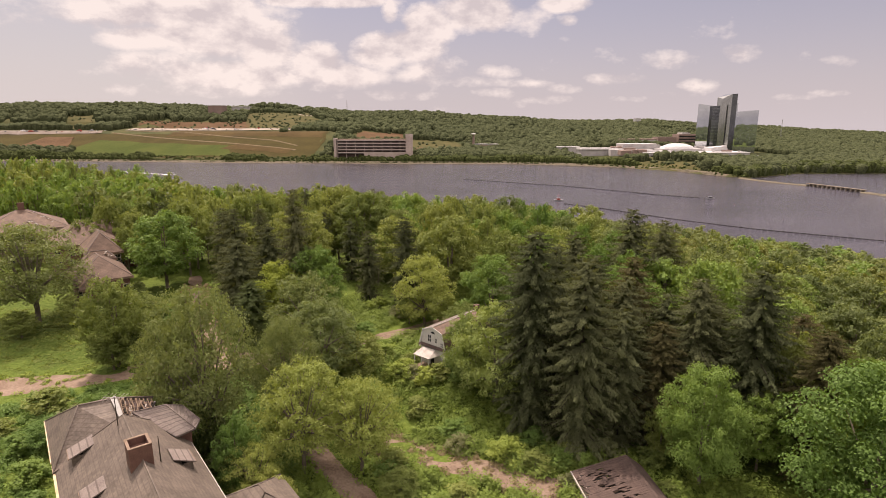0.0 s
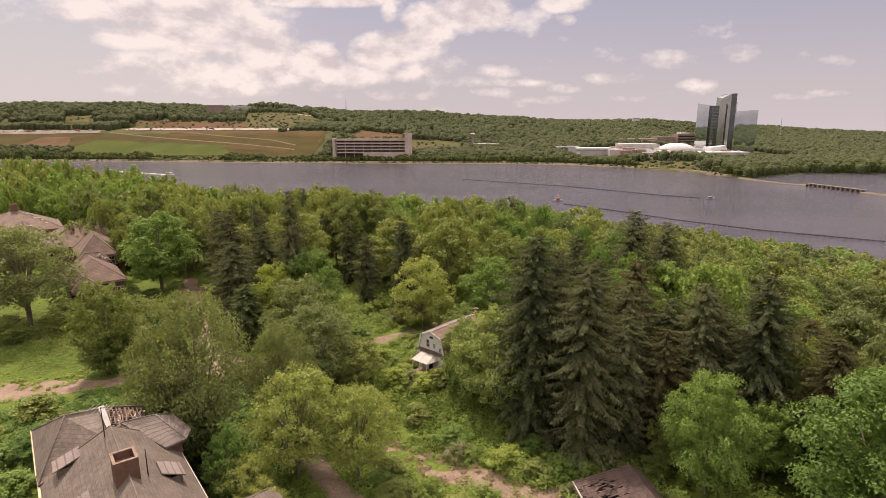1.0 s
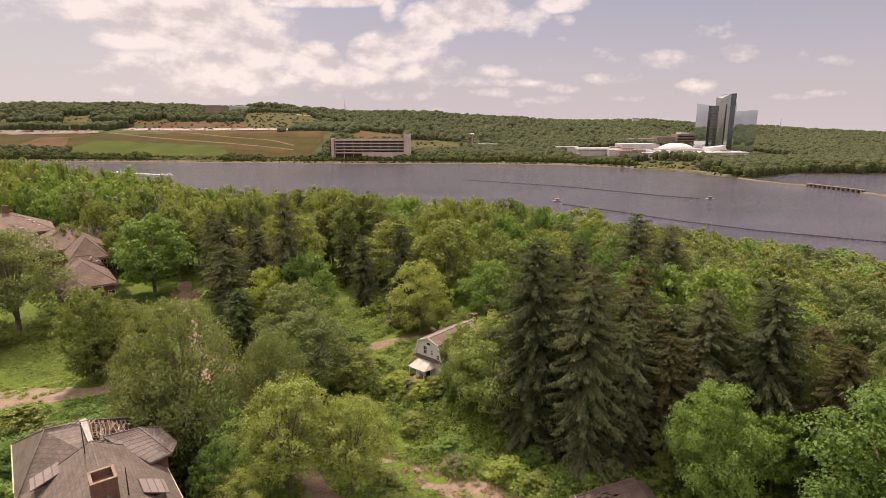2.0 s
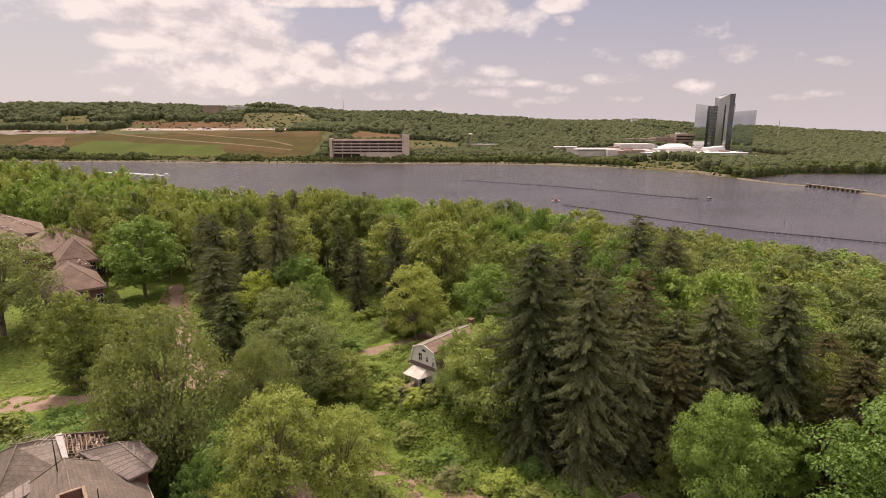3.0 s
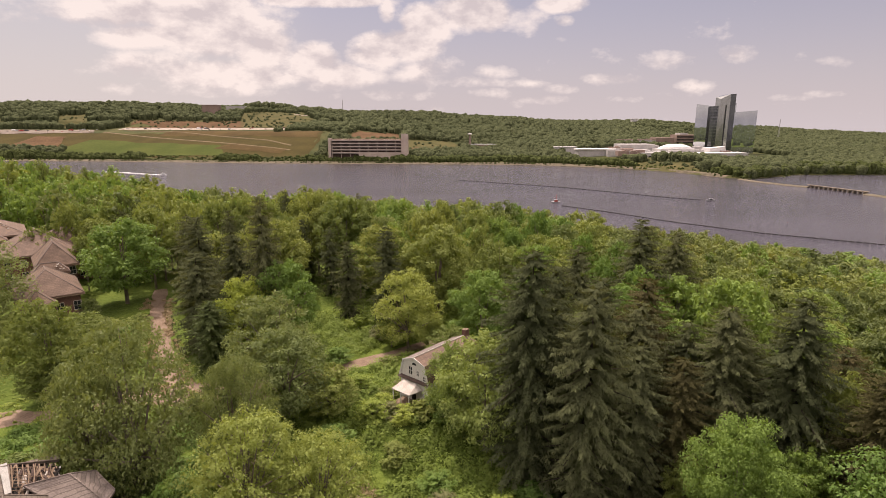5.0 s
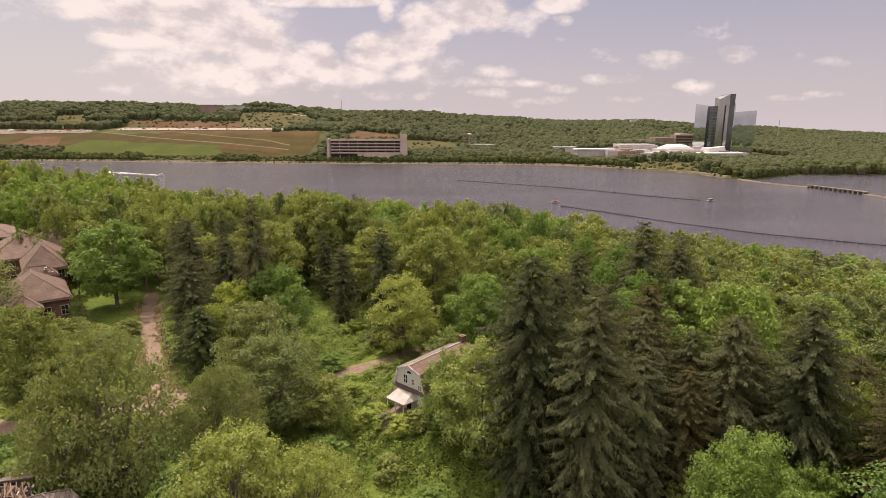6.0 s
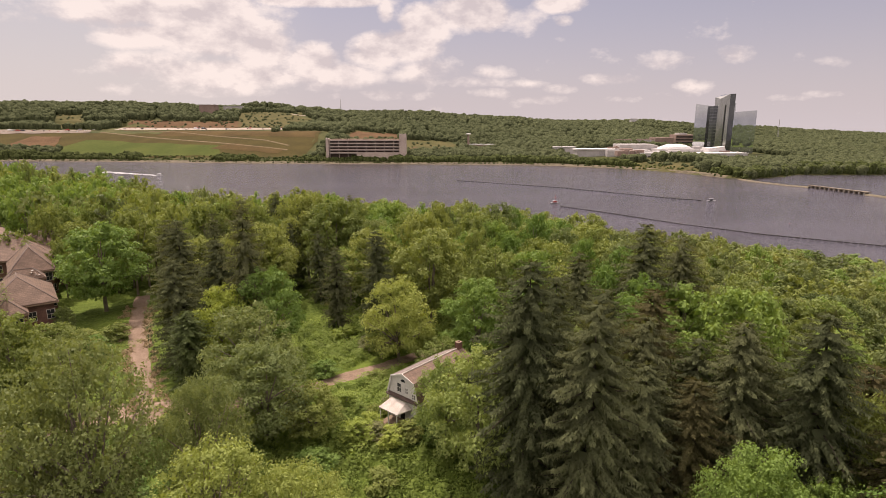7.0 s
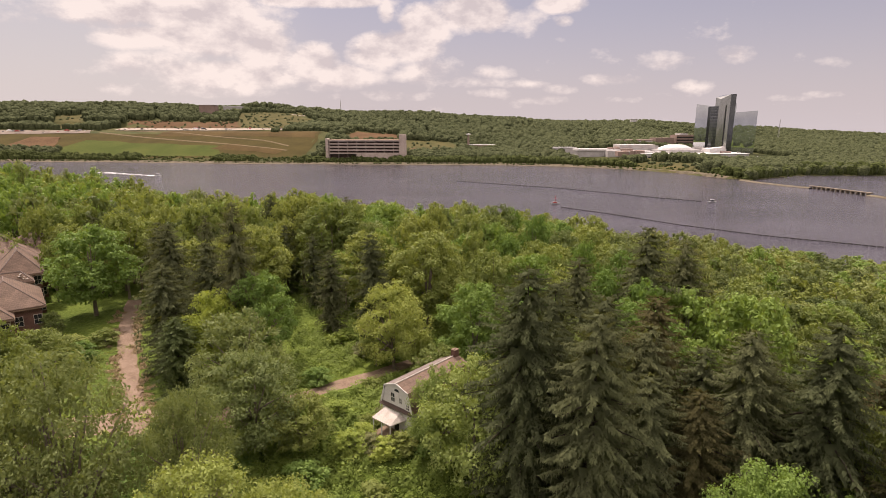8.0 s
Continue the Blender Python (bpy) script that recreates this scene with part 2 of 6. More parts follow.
PAINT_YELLOW = surface("ochre_trim_paint", (0.34, 0.26, 0.14), (0.52, 0.42, 0.26), 1.4, 12.0, 0.7, 0.3, 0.01)
SOIL = surface("pinkish_dirt", (0.145, 0.101, 0.072), (0.233, 0.172, 0.130), 0.35, 3.0, 0.95, 0.5, 0.06)
CONCRETE = surface("concrete", (0.29, 0.275, 0.265), (0.41, 0.39, 0.38), 0.1, 1.0, 0.85, 0.2, 0.05)
# near-black; on openings it puts their unlit inside into the colour
DARK = surface("dark_interior", (0.012, 0.012, 0.012), (0.03, 0.027, 0.024), 1.0, 6.0, 0.9, 0.2, 0.02)
RAFTER = surface("bare_rafter_wood", (0.11, 0.072, 0.048), (0.21, 0.148, 0.10), 1.0, 9.0, 0.85, 0.4, 0.02)
METAL = surface("dull_metal", (0.35, 0.34, 0.33), (0.5, 0.49, 0.47), 1.0, 9.0, 0.45, 0.1, 0.01, metal=0.8)
ROOF_WHITE = surface("white_flat_roof", (0.38, 0.365, 0.36), (0.53, 0.515, 0.505), 0.02, 0.3, 0.7, 0.1, 0.05)
GRAVEL = surface("shore_stone", (0.06, 0.052, 0.034), (0.15, 0.128, 0.09), 0.15, 1.0, 0.95, 0.6, 0.2)

GLASS, nt, p = material("mirror_glass")
p.inputs["Base Color"].default_value = (0.62, 0.66, 0.68, 1)
p.inputs["Metallic"].default_value, p.inputs["Roughness"].default_value = 0.9, 0.02
nt.links.new(mixed(nt, noise_of(nt, 0.05, 3.0, 0.3, 0.7), (0.42, 0.44, 0.46), (0.5, 0.52, 0.54)), p.inputs["Base Color"])

PANE, nt, p = material("window_pane")
p.inputs["Base Color"].default_value, p.inputs["Roughness"].default_value = (0.02, 0.022, 0.025, 1), 0.12

WATER, nt, p = material("river_water")
p.inputs["Base Color"].default_value, p.inputs["Roughness"].default_value, p.inputs["IOR"].default_value = (0.045, 0.038, 0.04, 1), 0.12, 1.33
nt.links.new(mixed(nt, noise_of(nt, 0.008, 3.0, 0.35, 0.65, stretch=(0.5, 1.6, 1)), (0.03, 0.026, 0.036), (0.05, 0.045, 0.06)), p.inputs["Base Color"])
p.inputs["Specular IOR Level"].default_value = 0.5
bumped(nt, p, noise_of(nt, 0.55, 6.0, 0.2, 0.8, stretch=(0.6, 1.3, 1), rough=0.6), 1.0, 0.5)

GRASS, nt, p = material("grass_and_weeds")
g1 = mixed(nt, noise_of(nt, 0.06, 5.0, 0.38, 0.62), (0.05, 0.085, 0.012), (0.11, 0.155, 0.024))
g1 = mixed(nt, 0.4, g1, mixed(nt, noise_of(nt, 1.6, 6.0, 0.3, 0.7), (0.035, 0.055, 0.012), (0.14, 0.17, 0.042)))
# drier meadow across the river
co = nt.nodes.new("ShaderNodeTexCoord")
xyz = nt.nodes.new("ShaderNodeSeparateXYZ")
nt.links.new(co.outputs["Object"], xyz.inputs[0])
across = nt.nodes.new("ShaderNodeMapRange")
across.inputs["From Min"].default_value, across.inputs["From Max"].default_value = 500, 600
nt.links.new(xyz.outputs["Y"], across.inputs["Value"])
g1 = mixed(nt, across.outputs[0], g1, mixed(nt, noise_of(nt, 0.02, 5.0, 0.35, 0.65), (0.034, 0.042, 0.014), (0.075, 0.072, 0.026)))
nt.links.new(g1, p.inputs["Base Color"])
p.inputs["Roughness"].default_value, p.inputs["Specular IOR Level"].default_value = 0.9, 0.08
bumped(nt, p, noise_of(nt, 1.2, 8.0, 0.25, 0.75), 1.0, 0.35)

# ---- shapes ----
rng = np.random.default_rng(7)


def mesh_object(name, verts, faces, mat=None, parent=None, smooth=False):
    me = bpy.data.meshes.new(name)
    me.from_pydata(verts if isinstance(verts, list) else np.asarray(verts).tolist(), [], faces if isinstance(faces, list) else np.asarray(faces).tolist())
    if smooth:
        me.polygons.foreach_set("use_smooth", [True] * len(me.polygons))
    if mat:
        me.materials.append(mat)
    me.update()
    ob = new(name, me)
    if parent:
        ob.parent = parent
    return ob


def part(name, bm, mat, parent, label=""):
    """One bmesh as one mesh object under a thing or a part."""
    me = bpy.data.meshes.new(name)
    bm.to_mesh(me)
    bm.free()
    me.materials.append(mat)
    ob = new(name, me)
    ob.parent = parent
    if label:
        ob["label"] = label
    return ob


def empty(name, m=None):
    ob = new(name)
    ob.empty_display_size = 0.5
    if m is not None:
        ob.matrix_basis = m
    return ob


def box(bm, x0, x1, y0, y1, z0, z1, bevel=0.0):
    vs = [bm.verts.new((x, y, z)) for z in (z0, z1) for x, y in ((x0, y0), (x1, y0), (x1, y1), (x0, y1))]
    fs = [bm.faces.new([vs[i] for i in f]) for f in ((3, 2, 1, 0), (4, 5, 6, 7), (0, 1, 5, 4), (1, 2, 6, 5), (2, 3, 7, 6), (3, 0, 4, 7))]
    if bevel:
        bmesh.ops.bevel(bm, geom=list({e for f in fs for e in f.edges}), offset=bevel, segments=1, affect="EDGES")


def boxes(*dims, bevel=0.0):
    bm = bmesh.new()
    for d in dims:
        box(bm, *d, bevel=bevel)
    return bm


def slab(bm, pts, thick):
    """A plate with the given upper outline, hanging down by thick."""
    top = [bm.verts.new(q) for q in pts]
    low = [bm.verts.new((q[0], q[1], q[2] - thick)) for q in pts]
    bm.faces.new(top)
    bm.faces.new(low[::-1])
    n = len(pts)
    for i in range(n):
        bm.faces.new((top[i], low[i], low[(i + 1) % n], top[(i + 1) % n]))


def tube_rings(points, radii, sides):
    verts, faces = [], []
    for i, (q, r) in enumerate(zip(points, radii)):
        a = Vector(points[min(i + 1, len(points) - 1)]) - Vector(points[max(i - 1, 0)])
        a = a.normalized() if a.length > 1e-6 else Vector((0, 0, 1))
        s = a.orthogonal().normalized()
        t = a.cross(s)
        for k in range(sides):
            w = 2 * math.pi * k / sides
            verts.append(tuple(Vector(q) + r * (math.cos(w) * s + math.sin(w) * t)))
        if i:
            for k in range(sides):
                faces.append((i * sides - sides + k, i * sides - sides + (k + 1) % sides, i * sides + (k + 1) % sides, i * sides + k))
    faces.append(tuple(range(len(verts) - sides, len(verts))))
    return verts, faces


def tubes(list_of):
    verts, faces = [], []
    for points, radii, sides in list_of:
        v, f = tube_rings(points, radii, sides)
        k = len(verts)
        verts += v
        faces += [tuple(i + k for i in q) for q in f]
    return verts, faces


def leaf_tris(c, n, length, width, g, point=None):
    """Pointed leaves at the places c, facing n; point: the way in which they grow."""
    n = n / np.linalg.norm(n, axis=1, keepdims=True)
    r = g.normal(size=c.shape) if point is None else point
    t = r - n * (r * n).sum(1, keepdims=True)
    t /= np.linalg.norm(t, axis=1, keepdims=True) + 1e-9
    b = np.cross(n, t)
    L = (length * g.uniform(0.6, 1.35, len(c)))[:, None]
    W = (width * g.uniform(0.6, 1.35, len(c)))[:, None]
    v = np.stack([c - t * L * 0.5 - b * W, c - t * L * 0.5 + b * W, c + t * L - n * L * 0.15], 1).reshape(-1, 3)
    return v, np.arange(len(v)).reshape(-1, 3)


# ---- terrain ----
SHORE_X = [-4800, -1027, -748, -393, -99, 136, 244, 336, 402, 430, 450, 520, 573, 716, 4800]
SHORE_Y = [1500, 1292, 1264, 1195, 1170, 1147, 1110, 1044, 950, 850, 820, 858, 897, 895, 930]
RISE_U = [-3, -0.776, -0.578, -0.41, -0.31, -0.162, -0.033, 0.116, 0.216, 0.366, 0.456, 0.597, 0.787, 3]
RISE_E = [0.0475, 0.048, 0.0485, 0.0425, 0.0435, 0.034, 0.032, 0.0225, 0.0155, 0.017, 0.0105, 0.0035, -0.0065, -0.008]
NEAR = np.array([(0, -60, 24), (-60, -20, 25), (60, -20, 22.5), (0, 30, 24), (0, 75, 24.3), (-38, 55, 25), (-10, 106, 29), (0, 99, 29.6), (-15, 134, 28.5),
                 (-70, 95, 26.6), (-70, 143, 30), (-78, 122, 29.5), (-140, 150, 32), (-200, 290, 33), (-100, 205, 29), (-25, 164, 31), (30, 183, 27.5),
                 (45, 122, 27.5), (38, 70, 23), (75, 80, 21), (125, 185, 8), (150, 285, 4), (90, 250, 7), (30, 262, 15), (-40, 250, 23), (-100, 290, 20), (-240, 235, 41), (-170, 250, 34), (20, 66, 24),
                 (230, 250, 3), (250, 100, 10), (-250, 100, 30), (-300, 300, 36), (120, 90, 15), (-120, 60, 27)], float)


def near_z(x, y):
    d2 = (x[..., None] - NEAR[:, 0]) ** 2 + (y[..., None] - NEAR[:, 1]) ** 2 + 60.0
    w = d2 ** -1.6
    z = (w * NEAR[:, 2]).sum(-1) / w.sum(-1)
    bank = np.clip((345 - np.clip((x - 175) * 0.75, 0, 120) - y) / 55, 0, 1)
    z = z * bank ** 0.8 - 4 * (1 - bank)
    behind = np.clip((-80 - y) / 900, 0, 1)
    return z + 42 * behind ** 0.8


def far_z(x, y):
    sh = np.interp(x, SHORE_X, SHORE_Y)
    d = y - sh
    u = x / np.maximum(y, 1)
    yr = np.interp(u, [-1, 0.1, 0.4, 1], [2000, 2000, 2700, 2900])
    zr = 74 + np.interp(u, RISE_U, RISE_E) * yr - 18
    s = np.clip((d - 70) / (yr - sh - 70), 0, 1)
    flat = 9 + (zr - 9) * (s * s * (3 - 2 * s) * 0.45 + s * 0.55)
    # the mown slope below the long car park
    hill = np.interp(d, [0, 12, 30, 60, 250, 330, 420], [1, 4, 8, 14, 62, 69, 76])
    left = np.clip((-190 - x) / 110, 0, 1)
    left = left * left * (3 - 2 * left)
    z = np.where(d < 70, np.interp(d, [-40, -6, 0, 10, 16, 26, 70], [-6, -2, 0.4, 3.2, 3.4, 5, 9]), flat)
    past = np.clip((y - yr) / 1500, 0, 1)
    top = np.maximum(hill, flat)
    z = np.where(d > 26, z * (1 - left) + left * np.where(d < 420, np.maximum(hill, flat * 0.0), top), z)
    # smooth way from the plateau into the wooded hill
    return z - past * (zr - 25) * 0.9


def ground_z(x, y):
    x, y = np.asarray(x, float), np.asarray(y, float)
    return np.where(y < 345, near_z(x, y), np.where(y < 600, -4.0, far_z(x, y)))


def gz(x, y):
    return float(ground_z(np.array([x]), np.array([y]))[0])


def grid_object(name, xs, ys, lift, mat, keep=None):
    X, Y = np.meshgrid(xs, ys)
    Z = ground_z(X, Y) + lift
    v = np.stack([X, Y, Z], -1).reshape(-1, 3)
    nx = len(xs)
    i = np.arange(len(ys) - 1)[:, None] * nx + np.arange(nx - 1)[None]
    f = np.stack([i, i + 1, i + nx + 1, i + nx], -1).reshape(-1, 4)
    return mesh_object(name, v, f, mat, smooth=True)


xs = np.unique(np.concatenate([np.linspace(-4800, -1400, 18), np.linspace(-1400, -270, 44), np.linspace(-270, 270, 82), np.linspace(270, 1000, 40), np.linspace(1000, 4800, 24)]))
ys = np.unique(np.concatenate([np.linspace(-3000, -100, 20), np.linspace(-100, 350, 72), np.linspace(350, 780, 12), np.linspace(780, 1320, 84), np.linspace(1320, 2000, 44), np.linspace(2000, 4900, 30)]))
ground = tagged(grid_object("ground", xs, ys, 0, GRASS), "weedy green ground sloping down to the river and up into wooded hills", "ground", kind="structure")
water = tagged(mesh_object("water", [(-4800, 190, 0), (4800, 190, 0), (4800, 1600, 0), (-4800, 1600, 0)], [(0, 1, 2, 3)], WATER),
               "calm grey-violet river water with fine ripples", "water", kind="structure")


def ribbon(name, pts, width, mat, label, category, lift=0.05):
    """A strip laid on the ground along the points."""
    pts = [Vector((a, b, 0)) for a, b in pts]
    fine = []
    for a, b in zip(pts, pts[1:]):
        n = max(2, int((b - a).length / 1.5))
        fine += [a.lerp(b, i / n) for i in range(n)]
    fine.append(pts[-1])
    verts, faces = [], []
    cols = 7
    for i, q in enumerate(fine):
        d = (fine[min(i + 2, len(fine) - 1)] - fine[max(i - 2, 0)]).normalized()
        s = Vector((-d.y, d.x, 0))
        w = width * (0.5 + 0.13 * noise.noise(q * 0.25) + 0.06 * noise.noise(q * 1.3))
        for k in range(cols):
            e = q + s * w * (2 * k / (cols - 1) - 1)
            verts.append((e.x, e.y, gz(e.x, e.y) + (lift if 0 < k < cols - 1 else -0.05)))
        if i:
            for k in range(cols - 1):
                faces.append(((i - 1) * cols + k, (i - 1) * cols + k + 1, i * cols + k + 1, i * cols + k))
    return tagged(mesh_object(name, verts, faces, mat, smooth=True), label, category, kind="structure")


# ---- plants ----


def broadleaf(name, seed, lobes, leaves, leaf, mat, spread=1.0, droop=0.0, gap=0.0, limbs=6, low=0.14, lobe=1.0, toss=0.42):
    """A tree of height 1 and crown radius 0.5 * spread, later scaled: tapered trunk, limbs, and a crown of leafy lobes."""
    g = np.random.default_rng(seed)
    root = empty(name)
    cs, rad = [], []
    lop = g.uniform(-0.06, 0.06, 2)
    for k in range(lobes):
        a, h = k * 2.4 + g.uniform(-0.5, 0.5), (k + g.uniform(0, 1)) / lobes
        prof = math.sin(math.pi * (0.16 + 0.78 * h) ** 1.05) ** 0.7      # crown profile, widest below the middle
        r = 0.5 * spread * prof * (g.uniform(0.66, 0.97 - 0.08 * lobe) if k % 4 else g.uniform(0.1, 0.5))
        rad.append(lobe * g.uniform(0.07, 0.14) * (1.15 - 0.3 * h))
        cs.append((r * math.cos(a) + lop[0] * h, r * math.sin(a) + lop[1] * h, low + 0.08 + (0.86 - low) * h + g.uniform(-0.03, 0.03)))
    cs, rad = np.array(cs), np.array(rad)
    pick = g.choice(lobes, leaves, p=rad ** 2 / (rad ** 2).sum())
    d = g.normal(size=(leaves, 3))
    d /= np.linalg.norm(d, axis=1, keepdims=True)
    d[:, 2] = np.where(d[:, 2] < -0.3, -d[:, 2] * 0.6, d[:, 2])
    clump = 1 + 0.3 * np.sin(d[:, 0] * 8 + pick) * np.sin(d[:, 1] * 7 + 2 * pick) * np.sin(d[:, 2] * 7)
    rr = rad[pick] * clump * (1.02 - 0.34 * g.uniform(0, 1, leaves) ** 2.2 + gap * g.uniform(-0.5, 1, leaves))
    pos = cs[pick] + d * rr[:, None] * np.array([1.2, 1.2, 0.8])
    pos[:, 2] -= droop * np.hypot(pos[:, 0], pos[:, 1]) * g.uniform(0, 1, leaves)
    pos[:, 2] = np.clip(pos[:, 2], 0.05, 1.0)
    nrm = d * 0.95 + g.normal(size=(leaves, 3)) * toss + np.array([0, 0, 0.45])
    # larger leaves deep in the crown, which close it against the light
    inner = leaves // 5
    pk = g.integers(0, lobes, inner)
    deep = cs[pk] * np.array([1, 1, 1]) * g.uniform(0.55, 1.0, (inner, 1)) ** np.array([1, 1, 0.15]) + g.normal(size=(inner, 3)) * rad[pk][:, None] * 0.28
    pos = np.concatenate([pos, deep])
    nrm = np.concatenate([nrm, g.normal(size=(inner, 3)) + np.array([0, 0, 0.8])])
    grow = np.concatenate([np.full(leaves, leaf), np.full(inner, leaf * (1.7 if leaves > 8000 else 2.1))])
    v, f = leaf_tris(pos, nrm, grow, grow * 0.72, g)
    mesh_object("crown", v, f, mat, root)
    lean = g.uniform(-0.02, 0.02, 2)
    spine = [(0, 0, -0.03), (lean[0], lean[1], 0.15), (lean[0] * 2, lean[1] * 2, 0.4), (lean[0] * 3, lean[1] * 3, 0.72)]
    parts = [(spine, [0.026, 0.02, 0.013, 0.004], 8)]
    for k in g.choice(lobes, limbs, replace=False):
        z0 = g.uniform(0.12, 0.4)
        tip = cs[k]
        parts.append(([(0, 0, z0), (tip[0] * 0.5, tip[1] * 0.5, (z0 * 0.45 + tip[2] * 0.55)), tuple(tip)], [0.011, 0.007, 0.002], 5))
    v, f = tubes(parts)
    mesh_object("trunk", v, f, BARK, root, smooth=True)
    return root


def spruce(name, seed, whorls, arms, sprays, mat, R=0.17, ragged=0.3):
    """A spruce of height 1: straight trunk and uneven whorls of drooping boughs, each a row of needle fans."""
    g = np.random.default_rng(seed)
    root = empty(name)
    pos, nrm, way, size, wide_ = [], [], [], [], []
    boughs = [([(0, 0, -0.03), (0.004, 0, 0.5), (0, 0, 0.965)], [0.016, 0.010, 0.001], 7)]
    for w in range(whorls):
        h0 = 0.05 + 0.935 * (w / (whorls - 1)) ** 0.92
        for k in range(arms):
            if g.uniform() < 0.12:
                continue
            h = min(0.985, h0 + g.uniform(-0.045, 0.045))
            a = 2 * math.pi * (k + g.uniform(-0.4, 0.4)) / arms + w * 1.1
            r = (R * min(1.0, 1.42 * (1 - h) ** 0.47) * (0.86 + 0.14 * h) + 0.006) * g.uniform(1 - ragged, 1.12) * (1.18 if g.uniform() < 0.15 else 1)
            ca, sa = math.cos(a), math.sin(a)
            drop = r * g.uniform(0.05, 0.6) * (1.25 - h)
            for s in np.linspace(0.3, 1, sprays):
                z = h - drop * s * s + 0.16 * r * s ** 4
                for side in (-1, 0, 1):
                    off = side * r * 0.10 * (1.2 - s)
                    pos.append((ca * r * s - sa * off, sa * r * s + ca * off, z - abs(side) * 0.12 * r * g.uniform(0.1, 0.6)))
                    sway = side * 0.8 + g.uniform(-0.4, 0.4)
                    way.append((ca * 0.8 - sa * sway, sa * 0.8 + ca * sway, (-0.25 - 0.4 * s) if side == 0 else -g.uniform(0.4, 1.7)))
                    nrm.append((ca * 0.8 + g.normal() * 0.5, sa * 0.8 + g.normal() * 0.5, 0.4 + 0.4 * g.uniform()))
                    size.append((r * (0.12 if side else 0.10) + 0.004) * (6 / sprays) ** 0.75)
                    wide_.append(0.34)
            pos.append((ca * r * 0.36, sa * r * 0.36, h - drop * 0.3))
            way.append((ca, sa, -0.5))
            nrm.append((ca * 0.6, sa * 0.6, 0.6))
            size.append(r * 0.3 + 0.004)
            wide_.append(0.4)
            if w % 3 == 0 and k % 2 == 0 and h < 0.7:
                boughs.append(([(0, 0, h), (ca * r * 0.5, sa * r * 0.5, h - drop * 0.25), (ca * r * 0.95, sa * r * 0.95, h - drop * 0.9)], [0.004, 0.003, 0.001], 4))
    pos, nrm, way, size = np.array(pos), np.array(nrm), np.array(way), np.array(size)
    wide_ = np.array(wide_)
    # the horizontal and the vertical unit differ: spread 1 m over the crown's width
    v, f = leaf_tris(pos, nrm, size, size * wide_, g, way)
    mesh_object("crown", v, f, mat, root)
    v, f = tubes(boughs)
    mesh_object("trunk", v, f, BARK_DARK, root, smooth=True)
    return root


KINDS = {
    "round": [broadleaf("broadleaf_tree", 11 + i, 150, 9000, 0.0162, LEAF_BRIGHT, lobe=0.60) for i in range(3)],
    "round_near": [broadleaf("broadleaf_tree", 15 + i, 84, 19000, 0.0112, LEAF_BRIGHT, lobe=0.84) for i in range(2)],
    "open": [broadleaf("broadleaf_tree", 21 + i, 150, 11000, 0.0133, LEAF_GREY, lobe=0.58, spread=1.05, droop=0.12, gap=0.22, limbs=14, low=0.1) for i in range(3)],
    "airy": [broadleaf("broadleaf_tree", 81 + i, 260, 17500, 0.0093, LEAF_GREY, lobe=0.48, spread=1.05, droop=0.12, gap=0.3, limbs=28, low=0.2) for i in range(3)],
    "stemmy": [broadleaf("broadleaf_tree", 91 + i, 230, 13500, 0.0112, LEAF_GREY, lobe=0.5, spread=1.05, droop=0.1, gap=0.3, limbs=34, low=0.22) for i in range(2)],
    "mid": [broadleaf("broadleaf_tree", 31 + i, 80, 3000, 0.021, LEAF_MID, low=0.3, lobe=0.72, toss=0.3) for i in range(4)],
    "mid_far": [broadleaf("broadleaf_tree", 61 + i, 30, 520, 0.039, LEAF_MID, limbs=3, low=0.28, lobe=0.9, toss=0.22) for i in range(4)],
    "shrub": [broadleaf("shrub", 71 + i, 46, 1700, 0.036, LEAF_SHRUB, limbs=5, low=-0.02) for i in range(3)],
    "spruce": [spruce("spruce_tree", 41 + i, 46, 13, 16, NEEDLE, ragged=0.45) for i in range(3)],
    "spruce_back": [spruce("spruce_tree", 46 + i, 36, 11, 8, NEEDLE, ragged=0.4) for i in range(3)],
    "spruce_mid": [spruce("spruce_tree", 51 + i, 24, 8, 4, NEEDLE) for i in range(2)],
}
PROTOS = [p for group in KINDS.values() for p in group]
WORDS = {VINE: "vine-covered bright green", LEAF_MAPLE: "sunlit yellow-green", LEAF_SHRUB: "dusty grey-green", LEAF_BRIGHT: "bright green", LEAF_GREY: "grey-green", LEAF_MID: "green", LEAF_LIME: "yellow-green", LEAF_YELLOW: "yellowish lime-green", LEAF_OLIVE: "olive-green",
         LEAF_DARK: "dark green", LEAF_RUST: "bronze-green", NEEDLE: "dark green", NEEDLE_DRY: "brownish, half-dead"}
count = 0


